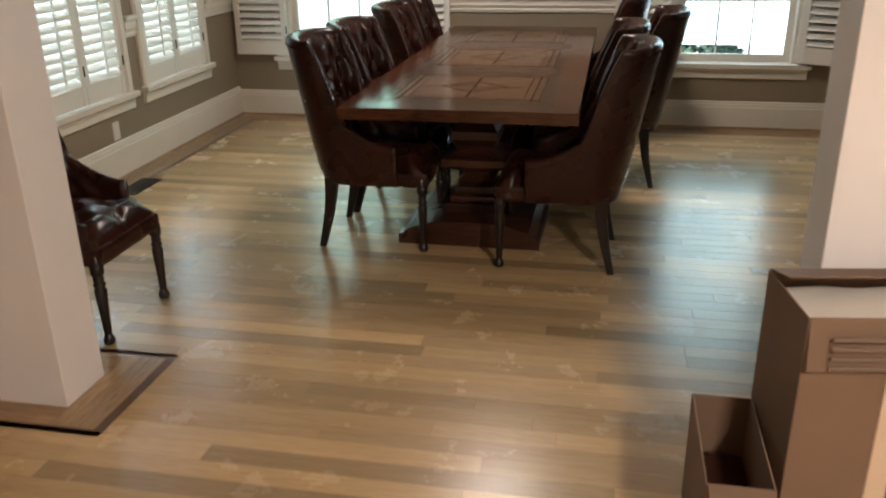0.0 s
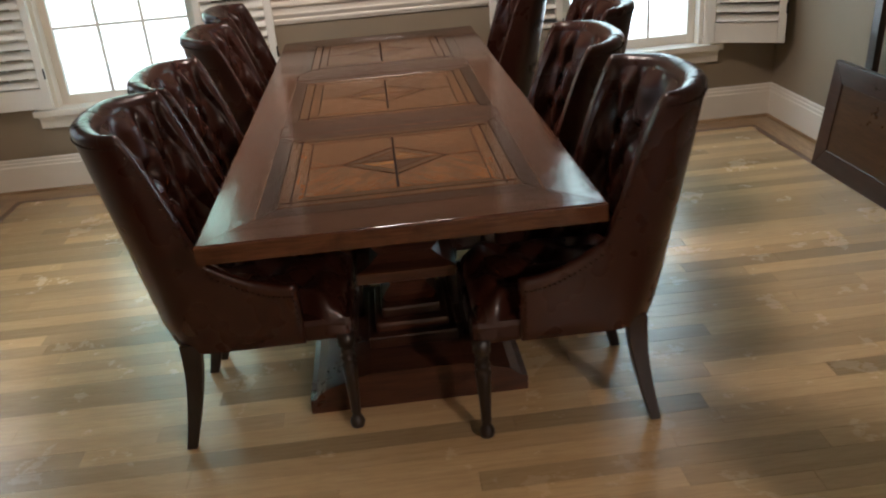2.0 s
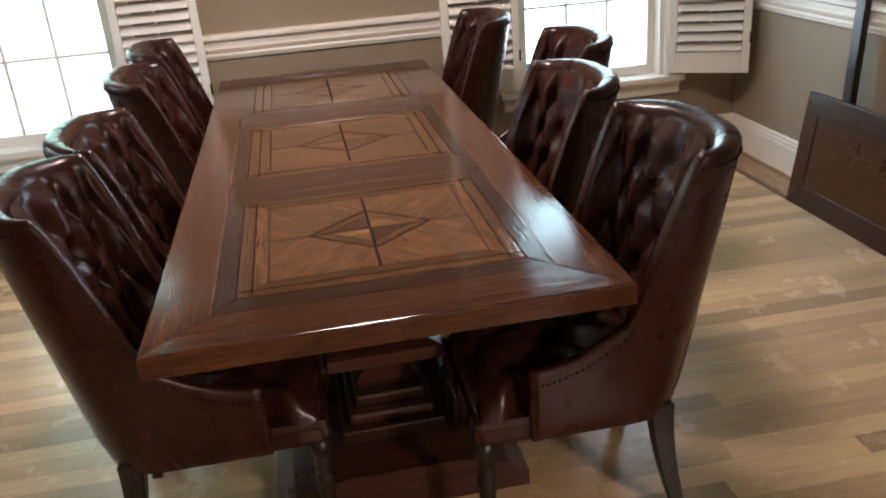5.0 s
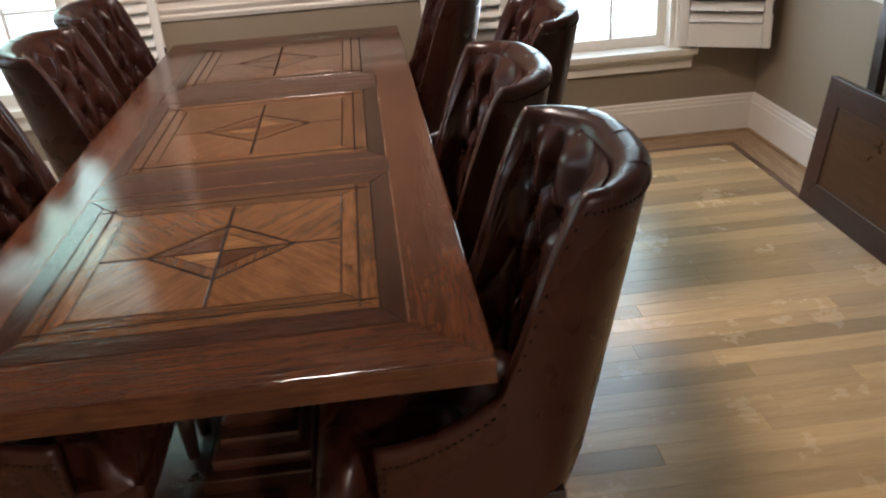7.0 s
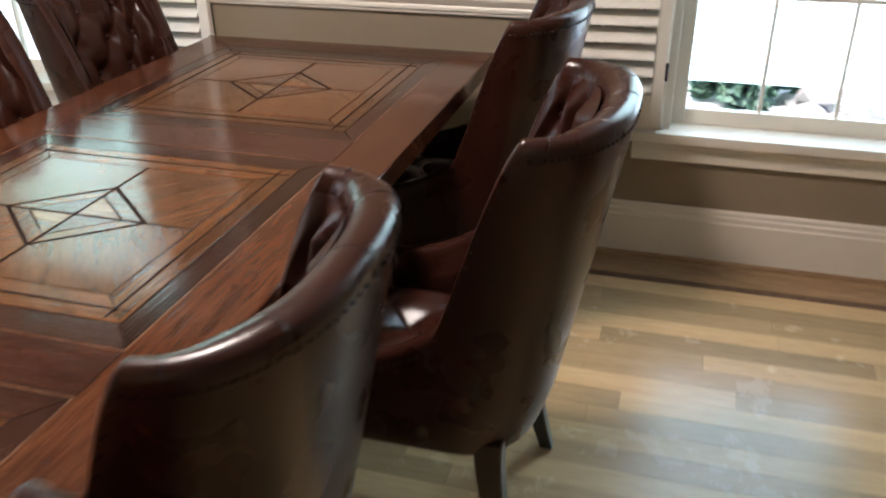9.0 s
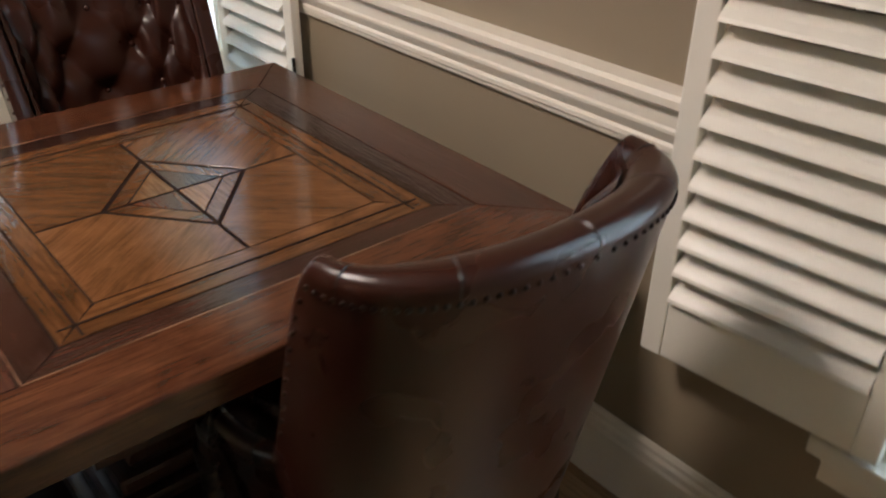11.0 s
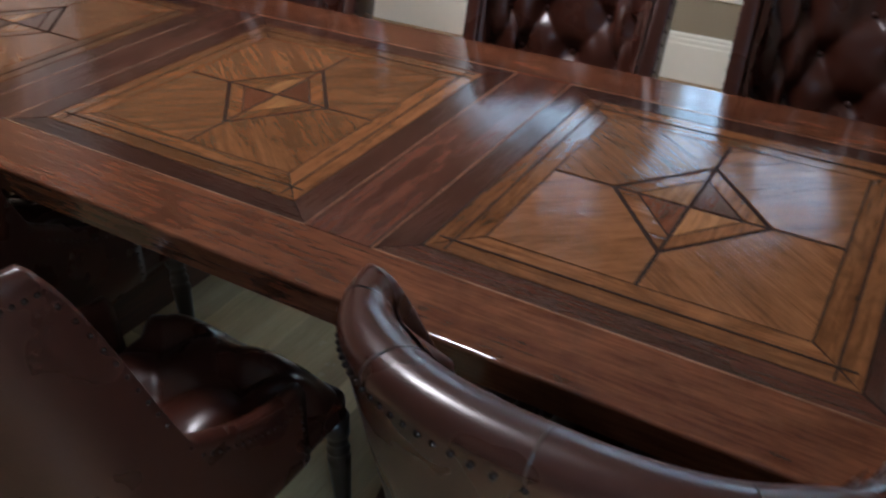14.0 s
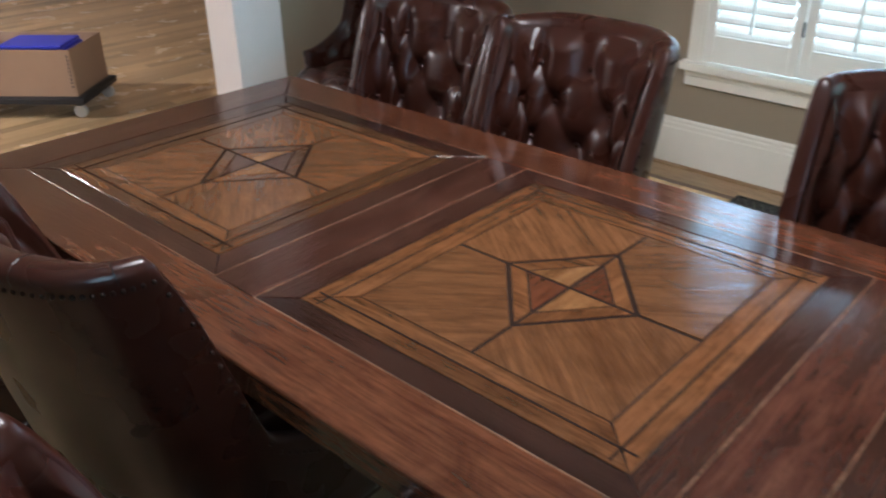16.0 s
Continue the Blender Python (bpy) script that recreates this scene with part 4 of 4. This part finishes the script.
make_shrub(1.5, 5.5, 0.44, 0.9, 4500, 1)
make_shrub(1.05, 6.6, 0.45, 0.6, 2000, 2)
# added emissive panel: whitens the window view, tints reflections green
m = mat("backdrop_glow", (0.2, 0.22, 0.22), 0.9)
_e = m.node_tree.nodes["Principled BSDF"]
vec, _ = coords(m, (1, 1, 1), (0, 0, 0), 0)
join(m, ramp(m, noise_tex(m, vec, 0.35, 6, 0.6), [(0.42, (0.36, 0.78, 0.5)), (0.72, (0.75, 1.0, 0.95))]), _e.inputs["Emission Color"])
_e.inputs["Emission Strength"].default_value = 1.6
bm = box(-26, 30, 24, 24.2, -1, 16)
tagged(new("backdrop", finish("backdrop", bm, m)), "glowing pale green panel added beyond the garden", "backdrop", kind="structure")
# pale garden shed and a leaning brace seen through the window
t = thing("garden_shed", "pale painted garden building outside the window", "shed", m=pose(5.4, 8.2, -0.35, 0, 0, 12))
M_SHED = paint("pale_siding", (0.75, 0.76, 0.74), 0.6)
part("wall", box(-2.2, 2.2, -1.2, 1.2, 0, 2.6), M_SHED, t)
bm = sweep([(-2.5, 2.6), (2.5, 2.6), (0, 3.7)], (0, -1.4, 0), (0, 1.4, 0), out=(1, 0, 0))
part("roof", bm, M_SHED, t)
for i in range(10):
    part("siding_board", box(-2.22, 2.22, -1.222, -1.2, 0.05 + i * 0.25, 0.28 + i * 0.25, 0.004), M_SHED, t)
part("door", box(-1.6, -0.7, -1.26, -1.22, 0.02, 2.05, 0.01), paint("shed_door", (0.35, 0.5, 0.52), 0.5), t)
t = thing("stone_pile", "low heap of loose grey stones on the ground", "stones", m=pose(2.1, 5.5, -0.35))
rr = random.Random(8)
for i in range(26):
    bm = bmesh.new()
    bmesh.ops.create_icosphere(bm, subdivisions=1, radius=rr.uniform(0.06, 0.14))
    for v in bm.verts:
        v.co = (v.co.x * rr.uniform(0.8, 1.4), v.co.y * rr.uniform(0.8, 1.3), v.co.z * rr.uniform(0.5, 0.8))
    o = part("stone", bm, M_GROUND if i % 3 else M_HALLWALL, t)
    o.location = (rr.uniform(-0.6, 0.6), rr.uniform(-0.4, 0.4), 0.05 + 0.15 * rr.random() * (i > 12))

# ---------------------------------------------------------------- the floor
bm = box(HX0 - 0.15, HX1 + 0.15, HY - 0.15, YB + WT, -0.12, -0.006)
floor = tagged(new("floor", finish("floor", bm, M_SUB)), "oak strip floor with dark inlay border", "floor", kind="structure")
BW = 0.083
IN0, IN1 = 0.176, 0.211
JX0, JX1, JY0, JY1 = -0.912, 1.0, -2.03, -1.482


def floor_piece(name, x0, x1, y0, y1, m):
    bm = box(x0 + 0.0002, x1 - 0.0002, y0 + 0.0002, y1 - 0.0002, -0.006, 0, 0.0)
    for v in bm.verts:
        if v.co.z > -0.001:
            v.co.x += 0.0002 if v.co.x < (x0 + x1) / 2 else -0.0002
            v.co.y += 0.0002 if v.co.y < (y0 + y1) / 2 else -0.0002
    return part(name, bm, m, floor)


def border(x0, x1, y0, y1, along):
    """A run of border boards between two rectangles' edges."""
    n = 3
    rb = random.Random(int(abs(x0 * 31 + y0 * 17) * 10))
    for i in range(n):
        if along == "x":
            a, b = y0 + (y1 - y0) * i / n, y0 + (y1 - y0) * (i + 1) / n
            p = x0
            while p < x1 - 0.01:
                q = min(x1, p + rb.uniform(0.7, 1.4))
                if x1 - q < 0.25:
                    q = x1
                floor_piece("border_board", p, q, a, b, M_OAK_X)
                p = q
        else:
            a, b = x0 + (x1 - x0) * i / n, x0 + (x1 - x0) * (i + 1) / n
            p = y0
            while p < y1 - 0.01:
                q = min(y1, p + rb.uniform(0.7, 1.4))
                if y1 - q < 0.25:
                    q = y1
                floor_piece("border_board", a, b, p, q, M_OAK_Y)
                p = q


border(XL, XR, YB - IN0, YB, "x")
border(XL, XL + IN0, YF + IN1, YB - IN0, "y")
border(XR - IN0, XR, YF + IN1, YB - IN0, "y")
floor_piece("inlay_strip", XL + IN0, XR - IN0, YB - IN1, YB - IN0, M_INLAY)
floor_piece("inlay_strip", XL + IN0, XL + IN1, JY1, YB - IN1, M_INLAY)
floor_piece("inlay_strip", XR - IN1, XR - IN0, JY1, YB - IN1, M_INLAY)
for s, x_in, x_out, xe in ((1, JX0, -1.111, XL), (-1, JX1, 1.205, XR)):
    d = 0.035
    a, b = (xe + IN0, x_in) if s > 0 else (x_in, xe - IN0)
    floor_piece("inlay_strip", a, b, JY1 - d, JY1, M_INLAY)
    a, b = (HX0, x_in) if s > 0 else (x_in, HX1)
    floor_piece("inlay_strip", a, b, JY0, JY0 + d, M_INLAY)
    floor_piece("inlay_strip", min(x_in, x_in - s * d), max(x_in, x_in - s * d), JY0 + d, JY1 - d, M_INLAY)
    a, b = (x_out, x_in - d) if s > 0 else (x_in + d, x_out)
    border(a, b, JY0 + d, JY1 - d, "y")
    a, b = (xe, x_out) if s > 0 else (x_out, xe)
    border(a, b, YF, JY1 - d, "x")
    a, b = (HX0, x_out) if s > 0 else (x_out, HX1)
    border(a, b, JY0 + d, YF - 0.14, "x")

rb = random.Random(21)
verts, faces = [], []
y = YB - IN1
while y > HY:
    y0 = y - BW
    mid = (y + y0) / 2
    if mid > JY1:
        xa, xb = XL + IN1, XR - IN1
    elif mid > JY0:
        xa, xb = JX0, JX1
    else:
        xa, xb = HX0, HX1
    p = xa - rb.uniform(0, 0.6)
    while p < xb:
        q = p + rb.choice((0.4, 0.6, 0.8, 1.0, 1.25, 1.6))
        a, b = max(p, xa), min(q, xb)
        if b - a > 0.004:
            if -1.95 < mid < 0.75 and a < 1.9 and b > -1.7:
                floor_piece("floor_board", a, b, y0, y, M_OAK)
            else:
                k = len(verts)
                e, c = 0.0002, 0.0004
                verts += [(a + e, y0 + e, -0.006), (b - e, y0 + e, -0.006), (b - e, y - e, -0.006), (a + e, y - e, -0.006), (a + c, y0 + c, 0), (b - c, y0 + c, 0), (b - c, y - c, 0), (a + c, y - c, 0)]
                faces += [(k + 4, k + 5, k + 6, k + 7), (k, k + 1, k + 5, k + 4), (k + 1, k + 2, k + 6, k + 5), (k + 2, k + 3, k + 7, k + 6), (k + 3, k, k + 4, k + 7)]
        p = q
    y = y0
me = bpy.data.meshes.new("floor_boards")
me.from_pydata(verts, [], faces)
me.materials.append(M_OAK_I)
ob = part("floor_boards", me, M_OAK_I, floor)
tagged(ob, "oak floor boards farther off", kind="stuff")
